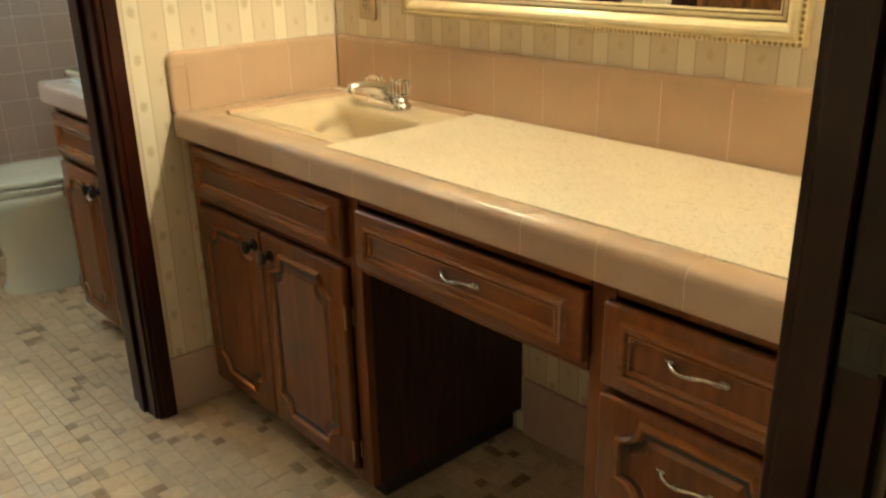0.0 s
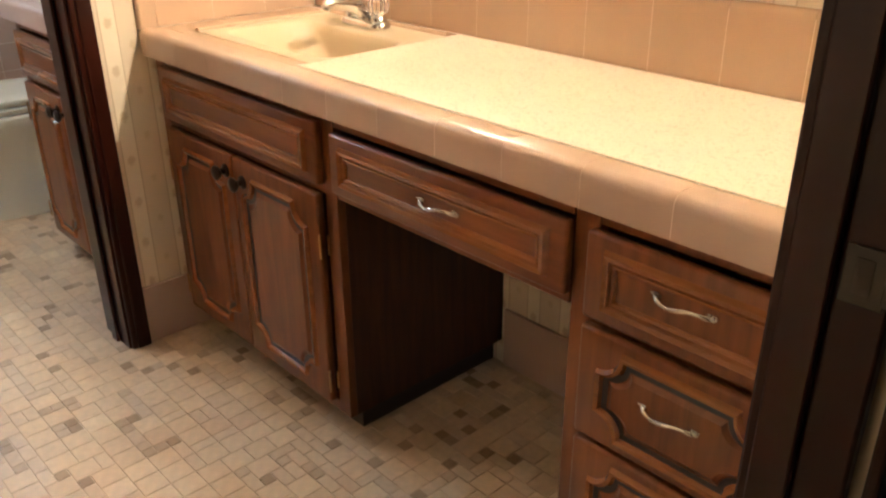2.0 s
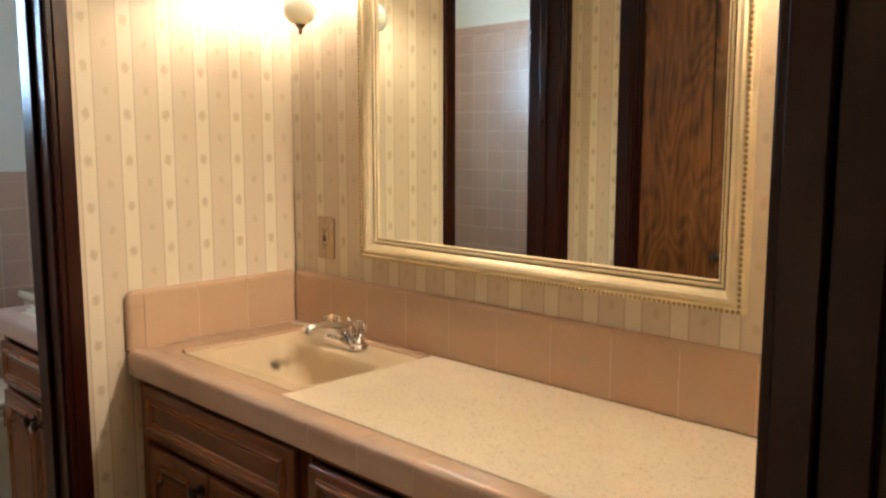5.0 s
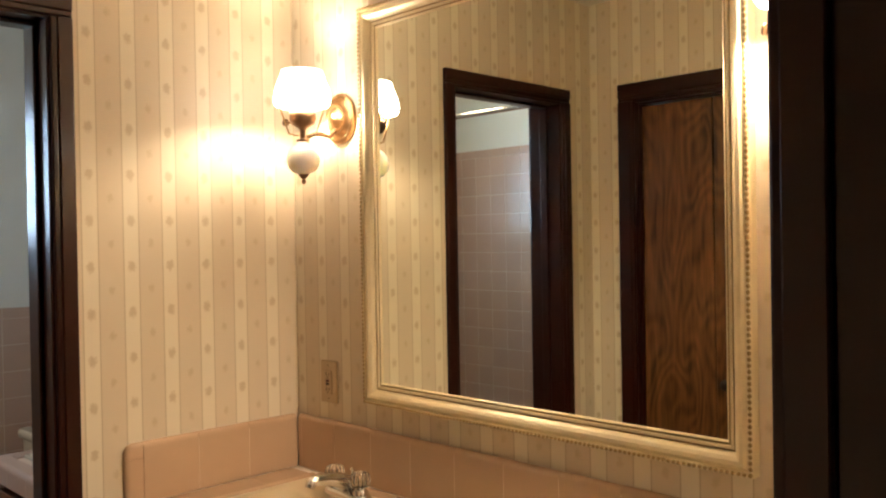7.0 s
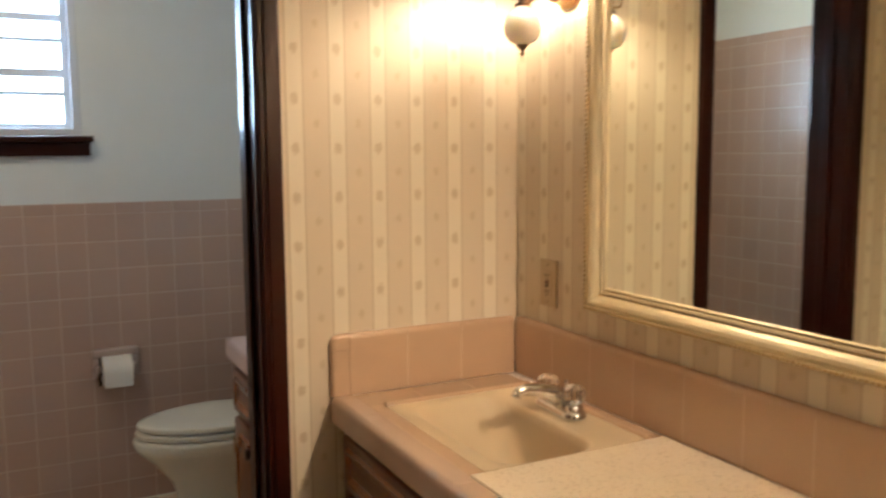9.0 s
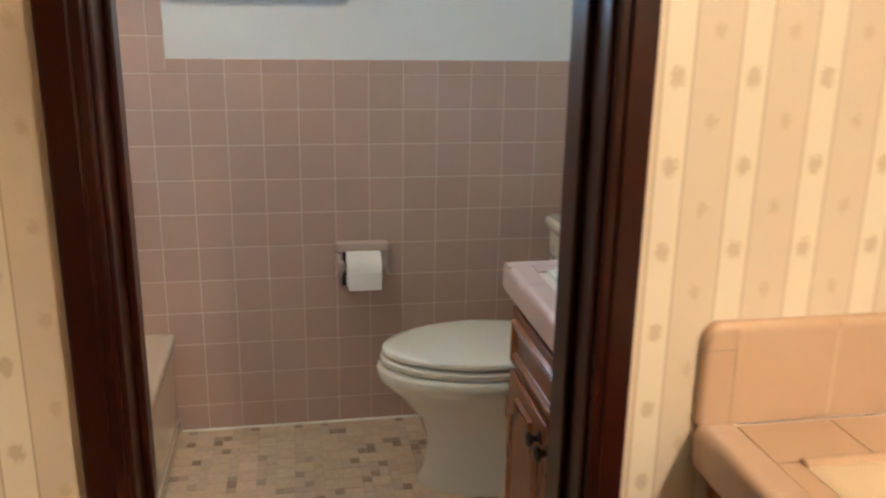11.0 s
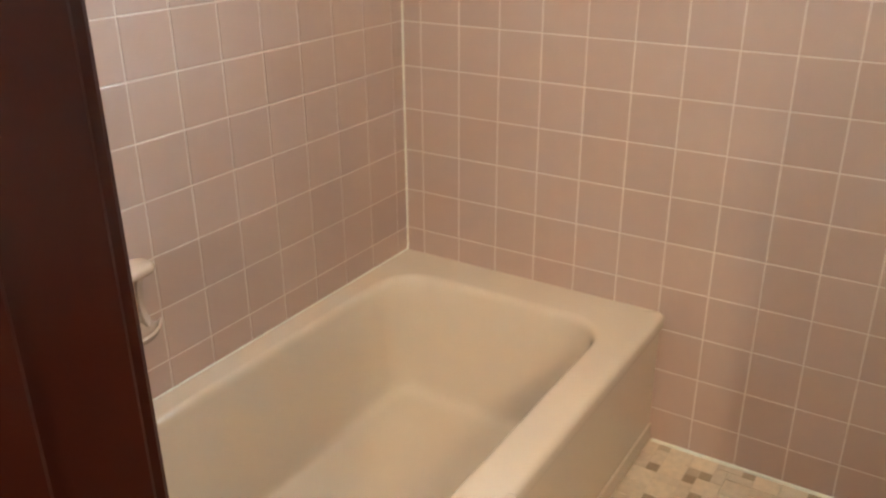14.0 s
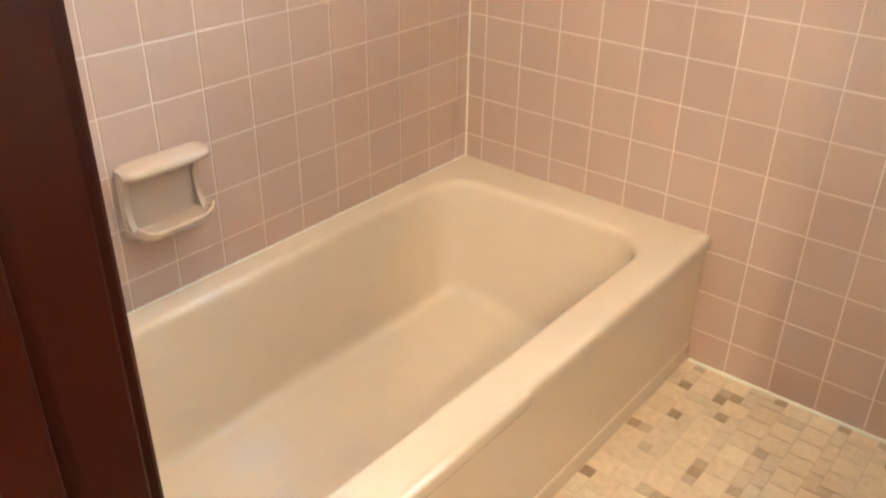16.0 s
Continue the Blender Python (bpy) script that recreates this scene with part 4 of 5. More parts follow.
def faucet(name, x, y, z):
    t = thing(name, (x, y, z), "chrome sink faucet with two clear acrylic knobs", "faucet")
    bm = B()
    loft(bm, [rrect(x, y, hx, hy, min(hx, hy) - 0.001, zz) for zz, hx, hy in ((z, 0.078, 0.026), (z + 0.008, 0.078, 0.026), (z + 0.016, 0.070, 0.020), (z + 0.019, 0.06, 0.012))])
    part("base", bm, M_CHROME, t, smooth=50)
    bm = B()
    pts = [(x, y + 0.010, z + 0.012), (x, y - 0.002, z + 0.034), (x, y - 0.026, z + 0.047), (x, y - 0.060, z + 0.056), (x, y - 0.092, z + 0.060), (x, y - 0.110, z + 0.058), (x, y - 0.116, z + 0.046)]
    tube(bm, pts, [0.024, 0.023, 0.019, 0.0155, 0.0135, 0.013, 0.0115], 14)
    part("spout", bm, M_CHROME, t, smooth=50)
    bm = B()
    rod(bm, (x, y + 0.016, z + 0.018), (x, y + 0.016, z + 0.062), 0.003, seg=8)
    lathe(bm, [(0.003, 0), (0.006, 0.004), (0.004, 0.010), (0, 0.011)], pose(x, y + 0.016, z + 0.060), 10)
    part("lift_rod", bm, M_CHROME, t, smooth=50)
    for s in (-1, 1):
        bm = B()
        lathe(bm, [(0.020, 0.016), (0.019, 0.024), (0.012, 0.030), (0.010, 0.034), (0, 0.034)], pose(x + s * 0.051, y, z), 20)
        k = part("valve", bm, M_CHROME, t, smooth=50)
        bm = B()
        n = 20
        rings = []
        for zz, r in ((0.032, 0.013), (0.036, 0.021), (0.054, 0.024), (0.066, 0.021), (0.071, 0.012)):
            rings.append([Vector((x + s * 0.051 + (r + (0.0016 if i % 2 else -0.0016)) * math.cos(2 * math.pi * i / n), y + (r + (0.0016 if i % 2 else -0.0016)) * math.sin(2 * math.pi * i / n), z + zz)) for i in range(n)])
        loft(bm, rings)
        part("handle", bm, M_ACRYL, k, "clear fluted acrylic knob")
    return t


faucet("faucet", 2.052, 2.078, CT + 0.005)


# tiled splash round the vanity
def splash(name, axis, face, out, lo, hi, first, pitch, label):
    """One row of 6 inch tiles with rounded tops; out: direction of the room."""
    t = thing(name, ((face, (lo + hi) / 2, CT) if axis else ((lo + hi) / 2, face, CT)), label, "tile backsplash")
    cuts = [lo]
    c = first
    while c < hi - 0.012:
        if c > lo + 0.012:
            cuts.append(c)
        c += pitch
    cuts.append(hi)
    th = 0.018

    def ob(nm, a, b, prof, material, smooth=None):
        """Sweeps a (out, height) section from a to b along the wall."""
        bm = B()
        rings = []
        for u in (a, b):
            rings.append([Vector((face + out * d, u, z)) if axis else Vector((u, face + out * d, z)) for d, z in prof])
        loft(bm, rings)
        part(nm, bm, material, t, smooth=smooth)

    def flat(d, z0, z1):
        return [(0, z0), (d, z0), (d, z1), (0, z1)]

    z1 = CT + 0.150
    cap = [(0, CT + 0.001), (th, CT + 0.001), (th, z1 - 0.014), (th - 0.0015, z1 - 0.007), (th - 0.005, z1 - 0.002), (th - 0.010, z1), (0, z1)]
    ob("mortar", lo + 0.001, hi - 0.001, flat(th - 0.0004, CT, CT + 0.136), M_SPG)
    for a, b in zip(cuts, cuts[1:]):
        ob("tile", a + 0.0006, b - 0.0006, cap, M_TILE2, 60)
    return t


splash("backsplash", 0, YM - 0.0005, -1, XP + 0.021, XE - 0.003, 2.790 - 0.1535 * 7, 0.1535, "tan glazed tile backsplash below the gilt mirror")
side = splash("side_splash", 1, XP + 0.0005, 1, CF + 0.047, YM - 0.0205, 1.715, 0.1515, "tan glazed tile side splash on the papered wall")

for za, zb, top_piece in ((CT + 0.001, CT + 0.1120, False), (CT + 0.1132, CT + 0.1502, True)):
    bm = B()
    ends = []
    for d, ins in ((0.0, 0.0), (0.010, 0.0), (0.0145, 0.0015), (0.0175, 0.006), (0.0182, 0.012)):
        y0, y1, r = CF + 0.001 + ins, CF + 0.0463, 0.026 - ins * 0.7
        if top_piece:
            z1 = zb - ins * 0.8
            o = [(y1, za), (y1, z1)] + [(y0 + r - r * math.sin(radians(a)), z1 - r + r * math.cos(radians(a))) for a in range(0, 91, 15)] + [(y0, za)]
        else:
            o = [(y1, za), (y1, zb), (y0, zb), (y0, za)]
        ends.append([Vector((XP + 0.0005 + d, y, z)) for y, z in o])
    loft(bm, ends)
    part("end_tile", bm, M_TILE2, side, smooth=60)

# pink tile base along the partition beside the cabinet
bm = B()
box(bm, XP + 0.0005, XP + 0.010, DY1 + CW + 0.0005, YC + 0.06, 0.001, 0.168, 0.004)
tagged(part("baseboard", bm, M_TILE), "pink tile base below the wallpaper", kind="structure")
bm = B()
box(bm, XP + 0.0005, XP + 0.010, YS + 0.011, DY0 - CW - 0.0005, 0.001, 0.168, 0.004)
tagged(part("baseboard", bm, M_TILE), kind="structure")
bm = B()
box(bm, 2.43, 3.00, YM - 0.010, YM - 0.0005, 0.001, 0.168, 0.004)
tagged(part("baseboard", bm, M_TILE), kind="structure")

# ---- gilt mirror ----
MX0, MX1, MZ0, MZ1 = 2.014, 3.067, 1.059, 2.086
mir = thing("mirror", ((MX0 + MX1) / 2, YM, MZ0), "large gilt-framed wall mirror with beaded edge", "mirror")


def frame_ring(bm, prof):
    """Sweeps (inset, out) round the mirror rectangle, mitred at the corners."""
    rings = []
    for ins, out in prof:
        rings.append([Vector((x, YM - 0.001 - out, z)) for x, z in ((MX0 + ins, MZ0 + ins), (MX1 - ins, MZ0 + ins), (MX1 - ins, MZ1 - ins), (MX0 + ins, MZ1 - ins))])
    vs = [[bm.verts.new(p) for p in r] for r in rings]
    for a, b in zip(vs, vs[1:]):
        for i in range(4):
            bm.faces.new((a[i], a[(i + 1) % 4], b[(i + 1) % 4], b[i]))


bm = B()
frame_ring(bm, [(0.003, 0.0), (0.0, 0.004), (0.0, 0.027), (0.003, 0.031), (0.009, 0.031), (0.0105, 0.027), (0.013, 0.028), (0.018, 0.032), (0.025, 0.031), (0.032, 0.026), (0.037, 0.019), (0.0385, 0.014), (0.041, 0.014), (0.0425, 0.018), (0.047, 0.017), (0.0485, 0.012), (0.051, 0.012), (0.053, 0.014), (0.056, 0.009)])
part("frame", bm, M_GOLD, mir)
bm = B()
box(bm, MX0 + 0.052, MX1 - 0.052, YM - 0.010, YM - 0.003, MZ0 + 0.052, MZ1 - 0.052)
part("glass", bm, M_MIRROR, mir, "silvered mirror glass")
bm = B()
frame_ring(bm, [(0.0375, 0.0125), (0.038, 0.0150), (0.0412, 0.0150), (0.0418, 0.0125)])
frame_ring(bm, [(0.0478, 0.0105), (0.0482, 0.0130), (0.0512, 0.0130), (0.0516, 0.0105)])
part("groove_line", bm, M_GOLDD, mir, "dark line in the gilt steps")
# beading round the outer edge: one moulded strip a side
n_b = 0.0105
for side in range(4):
    bm = B()
    horiz = side % 2 == 0
    ln = (MX1 - MX0) if horiz else (MZ1 - MZ0)
    k = int(ln / n_b)
    for i in range(k):
        u = (i + 0.5) * ln / k
        if horiz:
            p = (MX0 + u, YM - 0.032, MZ0 + 0.0045 if side == 0 else MZ1 - 0.0045)
            sc = (0.0046, 0.0038, 0.0040)
        else:
            p = (MX0 + 0.0045 if side == 1 else MX1 - 0.0045, YM - 0.032, MZ0 + u)
            sc = (0.0040, 0.0038, 0.0046)
        bmesh.ops.create_icosphere(bm, subdivisions=1, radius=1, matrix=Matrix.Translation(p) @ Matrix.Diagonal((*sc, 1)))
    part("beading", bm, M_GOLDD, mir, "darkened beaded edge")


# ---- wall sconces ----
def sconce(x, z, label, watts=6):
    """z: height of the wall plate's middle."""
    yw = YM - 0.0005
    yb = yw - 0.130
    t = thing("wall_sconce", (x, yw, z), label, "wall lamp", "milk-glass wall sconces")
    bm = B()
    lathe(bm, [(0.070, 0), (0.072, 0.004), (0.070, 0.010), (0.062, 0.014), (0.058, 0.012), (0.050, 0.016), (0.044, 0.022), (0.038, 0.020), (0.022, 0.028), (0.012, 0.036), (0, 0.038)], pose(x, yw, z, 90) @ Matrix.Diagonal((0.87, 0.97, 1, 1)))
    part("wall_plate", bm, M_BRASS, t, smooth=35)
    bm = B()
    for i in range(22):
        a = 2 * math.pi * i / 22
        bmesh.ops.create_icosphere(bm, subdivisions=1, radius=0.0045, matrix=Matrix.Translation((x + 0.030 * math.cos(a), yw - 0.022, z + 0.033 * math.sin(a))))
    part("rosette", bm, M_BRASS, t)
    bm = B()
    tube(bm, [(x, yw - 0.020, z - 0.030), (x, yw - 0.042, z - 0.052), (x, yw - 0.070, z - 0.046), (x, yw - 0.096, z - 0.048), (x, yw - 0.118, z - 0.060), (x, yb, z - 0.060)], 0.006)
    part("arm", bm, M_BRONZE, t, smooth=50)
    bm = B()
    z += 0.014               # the burner stands a little above the plate
    m0 = pose(x, yb, z) @ Matrix.Diagonal((0.87, 0.87, 0.95, 1))
    lathe(bm, [(0.0, -0.090), (0.020, -0.090), (0.020, -0.084), (0.009, -0.080), (0.009, -0.058), (0.014, -0.052), (0.032, -0.044), (0.040, -0.030), (0.041, -0.012), (0.037, -0.006), (0.034, -0.006), (0.034, -0.010), (0, -0.010)], m0)
    part("burner", bm, M_BRONZE, t, "aged brass lamp burner", smooth=40)
    bm = B()
    for i in range(18):
        a = 2 * math.pi * i / 18
        for dz in (0.0, 0.011):
            tube(bm, [(x + 0.0315 * math.cos(a), yb + 0.0315 * math.sin(a), z - 0.008 + dz), (x + 0.0325 * math.cos(a + 0.17), yb + 0.0325 * math.sin(a + 0.17), z + 0.003 + dz), (x + 0.0315 * math.cos(a + 0.35), yb + 0.0315 * math.sin(a + 0.35), z - 0.008 + dz)], 0.0016, 5)
    part("gallery", bm, M_BRONZE, t)
    bm = B()
    for a in (0.4, 2.5, 4.6):
        c, s = math.cos(a), math.sin(a)
        tube(bm, [(x + 0.012 * c, yb + 0.012 * s, z - 0.070), (x + 0.040 * c, yb + 0.040 * s, z - 0.066), (x + 0.052 * c, yb + 0.052 * s, z - 0.035), (x + 0.066 * c, yb + 0.066 * s, z + 0.004)], 0.0025, 6)
    part("shade_wire", bm, M_BRASS, t)
    bm = B()
    tube(bm, [(x - 0.038, yb - 0.010, z - 0.030), (x - 0.054, yb - 0.014, z - 0.030)], 0.004, 8)
    lathe(bm, [(0.010, 0), (0.010, 0.004), (0, 0.004)], pose(x - 0.054, yb - 0.014, z - 0.030, 0, -75), 12)
    part("wick_key", bm, M_BRONZE, t)
    bm = B()
    lathe(bm, [(0.0, -0.178), (0.016, -0.178), (0.034, -0.171), (0.046, -0.157), (0.050, -0.138), (0.046, -0.119), (0.034, -0.104), (0.022, -0.096), (0.018, -0.089), (0, -0.089)], m0, 32)
    part("font", bm, M_MILK, t, "milk glass lamp font", smooth=60)
    bm = B()
    lathe(bm, [(0, -0.206), (0.004, -0.204), (0.008, -0.198), (0.005, -0.192), (0.010, -0.187), (0.016, -0.181), (0.016, -0.177), (0, -0.177)], m0, 16)
    part("finial", bm, M_BRONZE, t, "dark brass finial", smooth=40)
    bm = B()
    lathe(bm, [(0.0815, 0.0125), (0.0860, 0.020), (0.0845, 0.036), (0.0800, 0.056), (0.0710, 0.076), (0.0640, 0.094), (0.0610, 0.104), (0.0590, 0.104), (0.0620, 0.094), (0.0690, 0.076), (0.0780, 0.056), (0.0825, 0.036), (0.0838, 0.020), (0.0800, 0.0135), (0.0815, 0.0125)], m0, 40)
    part("shade", bm, M_SHADE, t, "glowing white glass shade", smooth=60)
    bm = B()
    lathe(bm, [(0.0775, 0.0085), (0.0815, 0.0120), (0.0790, 0.0135), (0.0760, 0.0100), (0.0775, 0.0085)], m0, 40)
    part("shade_rim", bm, M_DISH, t, "glowing lower rim of the shade", smooth=60)
    bm = B()
    lathe(bm, [(0.0855, 0.0165), (0.0876, 0.018), (0.0876, 0.0205), (0.0855, 0.022), (0.0855, 0.0165)], m0, 40)
    part("shade_band", bm, M_BAND, t, "thin dark band")
    lamp("bulb", "POINT", pose(x, yb, z + 0.034), watts, WARM, 0.016)
    return t


sconce(1.906, 1.815, "lit brass oil-lamp style sconce with milk-glass font", 16)
sconce(3.205, 1.815, "lit brass oil-lamp style sconce beside the entrance", 66)
# added flush ceiling light, itself out of view, that lights the bathroom from above
cl = thing("added_ceiling_light", (0.80, 0.74, CEIL), "added, unseen glowing dome flush on the bathroom ceiling", "ceiling light")
bm = B()
lathe(bm, [(0, -0.001), (0.155, -0.001), (0.158, -0.010), (0.150, -0.022), (0.140, -0.024), (0, -0.024)], pose(0.80, 0.74, CEIL))
part("base", bm, M_BRASS, cl, "aged brass base", smooth=40)
bm = B()
lathe(bm, [(0.138, -0.025), (0.136, -0.045), (0.118, -0.075), (0.080, -0.100), (0.035, -0.112), (0, -0.114)], pose(0.80, 0.74, CEIL), 36)
part("dome", bm, M_DOME, cl, "glowing dome of the added light", smooth=60)
bm = B()
lathe(bm, [(0, -0.113), (0.010, -0.114), (0.012, -0.120), (0.006, -0.130), (0, -0.132)], pose(0.80, 0.74, CEIL), 14)
part("finial", bm, M_BRASS, cl, smooth=40)

# shock-guard outlet by the corner
OX, OZ = 1.832, 1.092
sw = thing("outlet_plate", (OX, YM, OZ - 0.06), "ivory wall outlet with two dark test buttons", "wall outlet")
bm = B()
box(bm, OX - 0.036, OX + 0.036, YM - 0.007, YM - 0.0005, OZ - 0.058, OZ + 0.060, 0.003)
part("plate", bm, M_PLATE, sw)
bm = B()
box(bm, OX - 0.0165, OX + 0.0165, YM - 0.0095, YM - 0.006, OZ - 0.033, OZ + 0.033, 0.0015)
face = part("face", bm, M_PLATE, sw)
for zc in (OZ + 0.0205, OZ - 0.0205):
    bm = B()
    for dx in (-0.006, 0.006):
        box(bm, OX + dx - 0.0014, OX + dx + 0.0014, YM - 0.0102, YM - 0.009, zc - 0.003, zc + 0.006)
    rod(bm, (OX, YM - 0.0102, zc - 0.0075), (OX, YM - 0.009, zc - 0.0075), 0.0024, seg=10)
    part("slot", bm, M_SLOT, face)
for zc, m in ((OZ + 0.0045, M_BUTTON), (OZ - 0.0045, M_SLOT)):
    bm = B()
    box(bm, OX - 0.0075, OX + 0.0075, YM - 0.0115, YM - 0.009, zc - 0.0035, zc + 0.0035, 0.0008)
    part("button", bm, m, face)
for zc in (OZ + 0.047, OZ - 0.045):
    bm = B()
    lathe(bm, [(0.003, 0), (0.0028, 0.001), (0, 0.0014)], pose(OX, YM - 0.0068, zc, 90), 10)
    part("screw", bm, M_PULL, sw)


# ---- bathroom vanity ----
def bath_vanity():
    x0, x1, yf, yb, z = 0.885, XPB - 0.003, 1.592, YM - 0.003, 0.838
    yc = yf + 0.034
    ya = yc - 0.020
    t = thing("bath_cabinet", ((x0 + x1) / 2, 1.9, 0), "dark-stained wooden bathroom cabinet with arched-panel doors", "cabinet")
    bm = B()
    box(bm, x0 + 0.015, x0 + 0.033, yc + 0.02, yb, 0.07, z - 0.064, 0.002)
    part("side_panel", bm, M_WOOD, t)
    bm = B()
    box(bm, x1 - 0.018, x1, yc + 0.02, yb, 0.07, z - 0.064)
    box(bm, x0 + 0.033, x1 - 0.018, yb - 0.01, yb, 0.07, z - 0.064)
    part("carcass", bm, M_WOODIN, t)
    bm = B()
    box(bm, x0 + 0.04, x1, yc + 0.055, yc + 0.075, 0.001, 0.07)
    box(bm, x0 + 0.04, x0 + 0.06, yc + 0.075, yb, 0.001, 0.07)
    part("toe_kick", bm, M_SLOT, t)
    bm = B()
    for a in ((x0 + 0.015, x0 + 0.050), (x1 - 0.035, x1)):
        box(bm, a[0], a[1], yc, yc + 0.02, 0.07, z - 0.064, 0.002)
    for a in ((z - 0.092, z - 0.064), (0.585, 0.615), (0.07, 0.10)):
        box(bm, x0 + 0.05, x1 - 0.035, yc + 0.001, yc + 0.019, a[0], a[1], 0.002)
    part("face_frame", bm, M_WOOD, t)
    front(t, "false_drawer", x0 + 0.040, x1 - 0.025, 0.608, 0.745, ya, "bead", M_WOODX)
    xm = (x0 + x1) / 2 + 0.005
    d1 = front(t, "door", x0 + 0.040, xm - 0.002, 0.085, 0.588, ya, "arch", M_WOOD)
    d2 = front(t, "door", xm + 0.002, x1 - 0.025, 0.085, 0.588, ya, "arch", M_WOOD)
    knob(d1, xm - 0.030, 0.546, ya)
    knob(d2, xm + 0.030, 0.546, ya)
    for zz in (0.49, 0.16):
        hinge(d1, x0 + 0.036, zz, ya)
    s0, s1, sy0, sy1 = x0 + 0.09, x1 - 0.06, yf + 0.075, yb - 0.06
    c = counter("bath_countertop", x0, x1, yf, yb, z, (s0 + 0.01, s1 - 0.01, sy0 + 0.01, sy1 - 0.01), "pink tile-edged countertop of the bathroom cabinet")
    w = (x1 - x0 - 0.024) / 4
    for k in range(4):
        part("edge_tile", edge_piece(x0 + 0.024 + k * w + 0.0008, x0 + 0.024 + (k + 1) * w - 0.0008, yf, z), M_TILE, c, smooth=50)
    w = (yb - yf - 0.02) / 4
    for k in range(4):
        bm = B()
        zt = z + 0.0006
        prof = [(x0 + 0.051, zt), (x0 + 0.022, zt + 0.001), (x0 + 0.012, zt - 0.001), (x0 + 0.004, zt - 0.008), (x0, zt - 0.022), (x0, zt - 0.061), (x0 + 0.020, zt - 0.061), (x0 + 0.021, zt - 0.008), (x0 + 0.051, zt - 0.008)]
        y0, y1 = (yf + 0.001, yf + 0.02 + w) if k == 0 else (yf + 0.02 + k * w, yf + 0.02 + (k + 1) * w)
        loft(bm, [[Vector((x, y, zz)) for x, zz in prof] for y in (y1 - 0.0008, y0 + 0.0008)])
        part("edge_tile", bm, M_TILE, c, smooth=50)
    bm = B()
    box(bm, x0 + 0.052, s0, yf + 0.056, yb - 0.001, z - 0.006, z + 0.0004, 0.001, 1)
    box(bm, s1, x1 - 0.001, yf + 0.056, yb - 0.001, z - 0.006, z + 0.0004, 0.001, 1)
    box(bm, s0 + 0.001, s1 - 0.001, sy1, yb - 0.001, z - 0.006, z + 0.0004, 0.001, 1)
    part("top_tile", bm, M_TILE, c)
    s = thing("bath_sink", ((s0 + s1) / 2, (sy0 + sy1) / 2, z), "white square sink in the bathroom countertop", "sink")
    basin(s, s0, s1, sy0, sy1, z, s0 + 0.04, s1 - 0.04, sy0 + 0.04, sy1 - 0.12, M_CHINA, M_CHINA)
    faucet("bath_faucet", (s0 + s1) / 2, sy1 - 0.065, z + 0.005)


bath_vanity()


# ---- wall tiles: pieces of the bathroom walls ----
def tile_mesh(w, h, axis, bev=0.0014, th=0.0072):
    """A pillowed tile lying on the wall plane, its corner at the origin."""
    out = []
    for d, ins in ((0.0, 0.0), (th - bev * 0.5, 0.0), (th, bev)):
        for a, b in ((ins, ins), (w - ins, ins), (w - ins, h - ins), (ins, h - ins)):
            out.append((d, a, b) if axis else (a, d, b))
    f = [(8, 9, 10, 11)]
    for k in (0, 4):
        for i in range(4):
            j = (i + 1) % 4
            f.append((k + i, k + j, k + 4 + j, k + 4 + i))
    if not axis:
        f = [tuple(reversed(q)) for q in f]
    me = bpy.data.meshes.new("tile")
    me.from_pydata(out, [], f)
    me.materials.append(M_TILE)
    me.update()
    return me


CACHE = {}


def put_tile(parent, name, axis, u, z, w, h):
    cap = name == "cap_tile"
    key = (axis, round(w, 4), round(h, 4), cap)
    if key not in CACHE:
        CACHE[key] = tile_mesh(w, h, axis, 0.0025, 0.0086) if cap else tile_mesh(w, h, axis)
    ob = new(name, CACHE[key])
    ob.parent = parent
    jx = random.uniform(-0.0003, 0.0003)
    ob.location = (-0.0063 + jx, u, z) if axis else (u, -0.0063 + jx, z)
    ob.rotation_euler = (random.uniform(-0.0014, 0.0014), random.uniform(-0.0014, 0.0014), random.uniform(-0.0014, 0.0014))
    return ob


G = 0.0023                              # joint width
CAPZ = BASE + 10 * PITCH
TOPZ = BASE + 17 * PITCH
EDGE = 0.760                            # where the tall tub surround ends
# mortar beds
bm = B()
box(bm, -TF, 0.0, -TF, EDGE, 0.001, TOPZ + 0.042)
box(bm, -TF, 0.0, EDGE, YM - 0.001, 0.001, CAPZ + 0.040)
part("grout", bm, M_GROUT, wall_west)
bm = B()
box(bm, 0.0, XPB - 0.001, -TF, 0.0, 0.001, TOPZ + 0.042)
part("grout", bm, M_GROUT, wall_south)
cuts_w = [0.0] + [0.055 + PITCH * k for k in range(20)]
cuts_w = [c for c in cuts_w if c < YM - 0.02] + [YM - 0.001]
for a, b in zip(cuts_w, cuts_w[1:]):
    put_tile(wall_west, "base_tile", 1, a + G / 2, 0.001, b - a - G, BASE - G / 2 - 0.001)
    for r in range(10):
        put_tile(wall_west, "tile", 1, a + G / 2, BASE + r * PITCH + G / 2, b - a - G, PITCH - G)
    if a > EDGE - 0.06:
        put_tile(wall_west, "cap_tile", 1, max(a, EDGE) + G / 2, CAPZ + 0.0004, b - max(a, EDGE) - G, 0.043)
for a, b in zip(cuts_w, cuts_w[1:]):
    if b > EDGE:
        break
    for r in range(10, 17):
        put_tile(wall_west, "tile", 1, a + G / 2, BASE + r * PITCH + G / 2, b - a - G, PITCH - G)
    put_tile(wall_west, "cap_tile", 1, a + G / 2, TOPZ + 0.0004, b - a - G, 0.043)
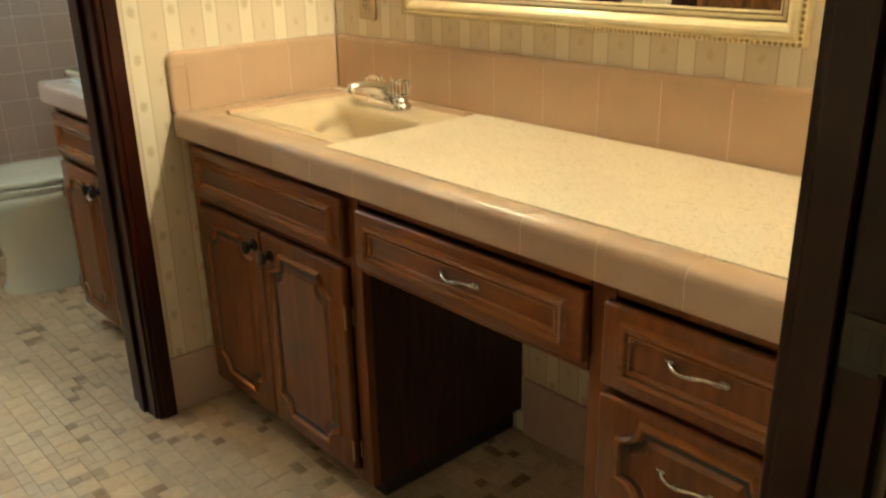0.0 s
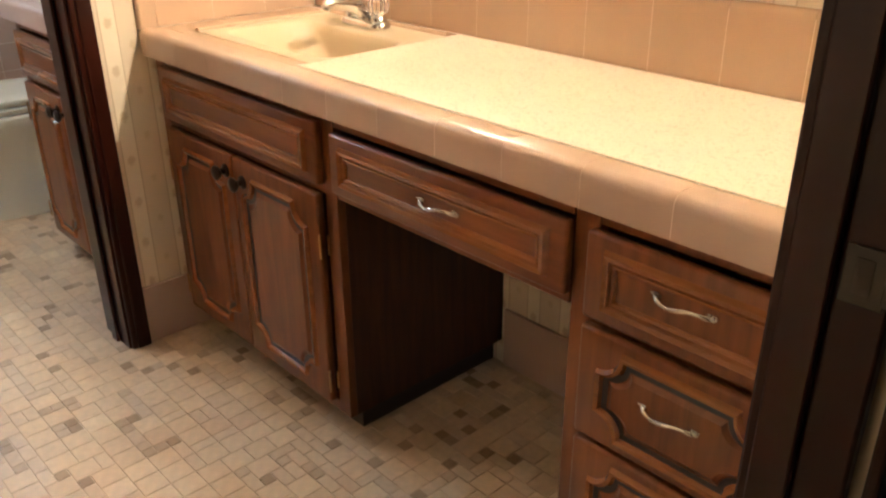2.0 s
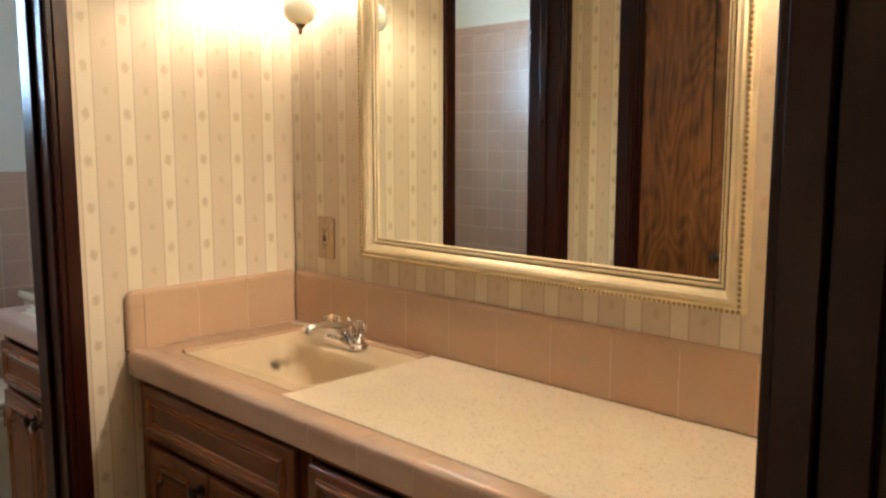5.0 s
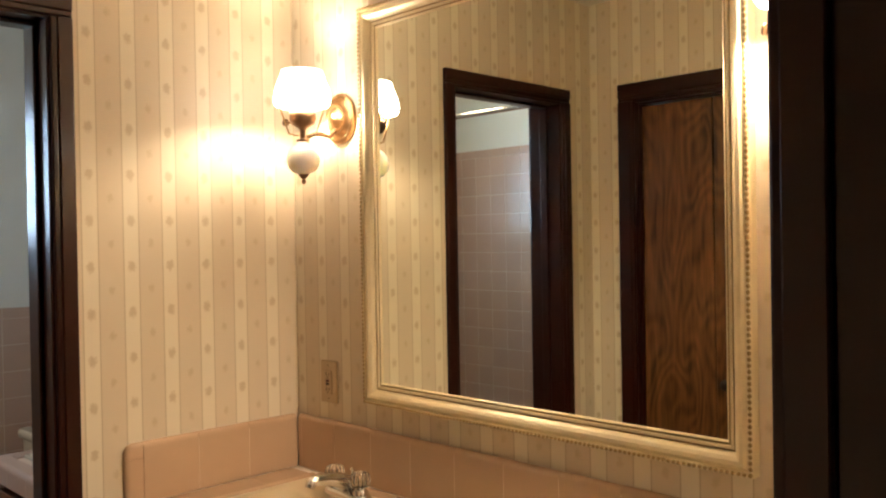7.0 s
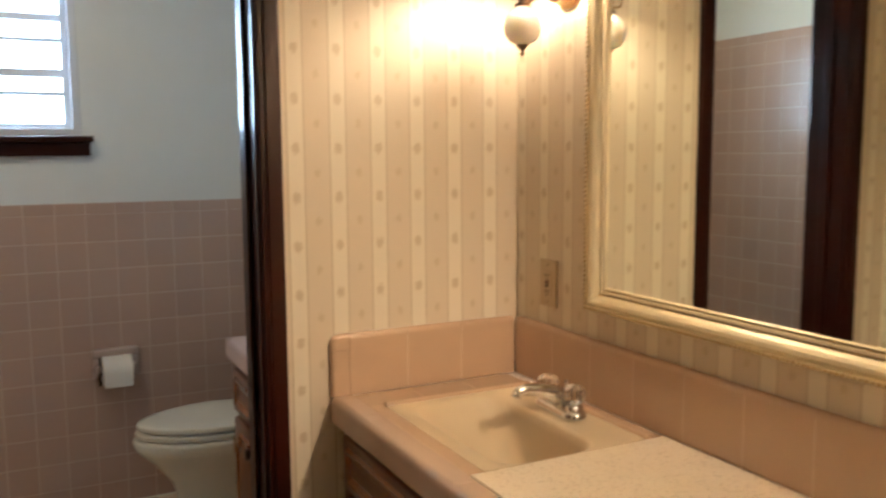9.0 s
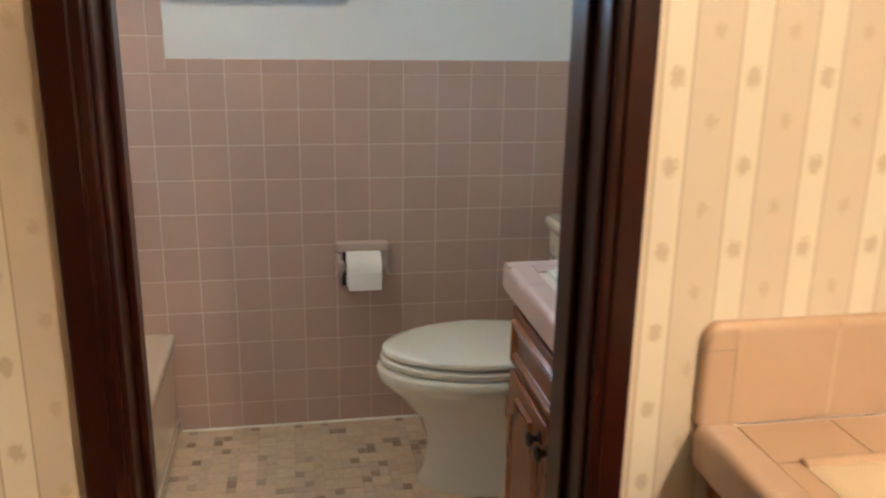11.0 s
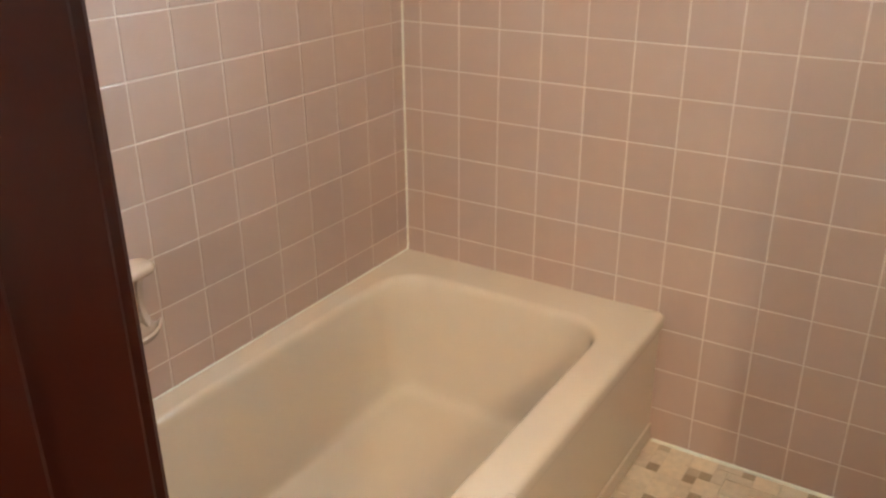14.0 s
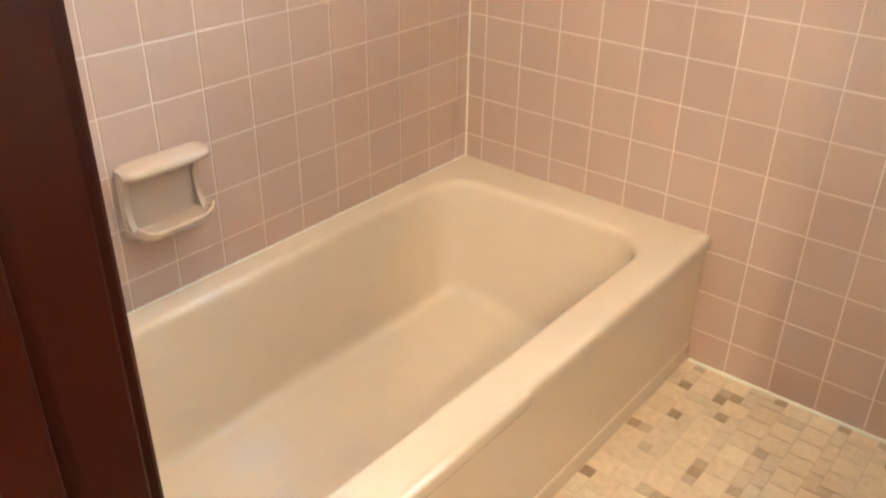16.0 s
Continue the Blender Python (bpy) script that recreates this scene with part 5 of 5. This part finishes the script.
for r in range(10, 17):
    put_tile(wall_west, "cap_tile", 1, 0.712 + G / 2, BASE + r * PITCH + G / 2, EDGE - 0.712 - G, PITCH - G)
cuts_s = [0.0] + [0.046 + 0.1115 * k for k in range(14)]
cuts_s = [c for c in cuts_s if c < XPB - 0.02] + [XPB - 0.001]
for a, b in zip(cuts_s, cuts_s[1:]):
    for r in range(2, 17):
        put_tile(wall_south, "tile", 0, a + G / 2, BASE + r * PITCH + G / 2, b - a - G, PITCH - G)
    put_tile(wall_south, "cap_tile", 0, a + G / 2, TOPZ + 0.0004, b - a - G, 0.043)
# white bead of caulk at the floor
bm = B()
rod(bm, (0.003, TW + 0.008, 0.002), (0.003, 1.93, 0.002), 0.006, seg=8)
part("caulk", bm, M_CHINA, wall_west, "white caulk line")
bm = B()
rod(bm, (0.0012, 0.0012, TZ), (0.0012, 0.0012, TOPZ + 0.04), 0.0028, seg=8)
part("caulk", bm, M_CHINA, wall_west, "white caulk line in the corner")
bm = B()
rod(bm, (0.002, 0.0012, TZ + 0.001), (XPB - 0.004, 0.0012, TZ + 0.001), 0.0024, seg=8)
part("caulk", bm, M_CHINA, wall_south, "white caulk line above the bathtub")

# ---- floor mosaic ----
U = 0.0290
M_MOS = [mosaic("mosaic_cream", [(0.74, 0.565, 0.385), (0.82, 0.65, 0.45), (0.77, 0.60, 0.41), (0.86, 0.70, 0.50)]),
         mosaic("mosaic_tan", [(0.68, 0.53, 0.37), (0.77, 0.62, 0.45), (0.72, 0.57, 0.41)]),
         mosaic("mosaic_brown", [(0.36, 0.25, 0.15), (0.42, 0.30, 0.18), (0.62, 0.48, 0.33), (0.40, 0.28, 0.17)])]
M_MOSJ = [mosaic("mosaic_cream_far", [(0.74, 0.565, 0.385), (0.82, 0.65, 0.45), (0.77, 0.60, 0.41), (0.86, 0.70, 0.50)], True),
          mosaic("mosaic_tan_far", [(0.68, 0.53, 0.37), (0.77, 0.62, 0.45), (0.72, 0.57, 0.41)], True),
          mosaic("mosaic_brown_far", [(0.36, 0.25, 0.15), (0.42, 0.30, 0.18), (0.62, 0.48, 0.33), (0.40, 0.28, 0.17)], True)]
rng = random.Random(7)
NX, NY = int(3.50 / U), int(YM / U)
taken = np.zeros((NX, NY), bool)
pieces = []
for i in range(NX):
    for j in range(NY):
        if taken[i, j]:
            continue
        free_x = i + 1 < NX and not taken[i + 1, j]
        free_y = j + 1 < NY and not taken[i, j + 1]
        r = rng.random()
        if free_x and free_y and not taken[i + 1, j + 1] and r < 0.60:
            a, b = 2, 2
        elif free_y and r < 0.70:
            a, b = 1, 2
        elif free_x and r < 0.80:
            a, b = 2, 1
        else:
            a, b = 1, 1
        taken[i:i + a, j:j + b] = True
        pieces.append((i, j, a, b))


def chip(a, b):
    w, h, t, e = a * U - 0.0018, b * U - 0.0018, 0.0022, 0.0008
    v = []
    for z, s in ((0, 0), (t - 0.001, 0), (t, e)):
        v += [(s, s, z), (w - s, s, z), (w - s, h - s, z), (s, h - s, z)]
    f = [(8, 9, 10, 11)]
    for k in (0, 4):
        for i in range(4):
            f.append((k + i, k + (i + 1) % 4, k + 4 + (i + 1) % 4, k + 4 + i))
    return v, f


def chip_kind(a, b):
    return 0 if a * b == 4 else 1 if a * b == 2 else 2


CHIPS = {}
for a, b in ((2, 2), (1, 2), (2, 1), (1, 1)):
    v, f = chip(a, b)
    me = bpy.data.meshes.new("mosaic_chip")
    me.from_pydata(v, [], f)
    me.materials.append(M_MOS[chip_kind(a, b)])
    CHIPS[a, b] = me
joined = [([], []) for _ in range(3)]
count = 0
for i, j, a, b in pieces:
    x, y = i * U + 0.001, j * U + 0.001
    if count < 300 and 2.05 < x < 2.85 and 1.10 < y < 1.62:
        ob = new("mosaic_chip", CHIPS[a, b])
        ob.parent = floor
        ob.location = (x, y, 0.0 + rng.uniform(-0.0003, 0.0003))
        count += 1
    else:
        v, f = chip(a, b)
        V_, F_ = joined[chip_kind(a, b)]
        n = len(V_)
        V_ += [(x + p[0], y + p[1], p[2]) for p in v]
        F_ += [tuple(n + q for q in g) for g in f]
for k, nm in enumerate(("cream_mosaic", "tan_mosaic", "brown_mosaic")):
    me = bpy.data.meshes.new(nm)
    me.from_pydata(joined[k][0], [], joined[k][1])
    me.materials.append(M_MOSJ[k])
    ob = new(nm, me)
    ob.parent = floor
    tagged(ob, kind="stuff")
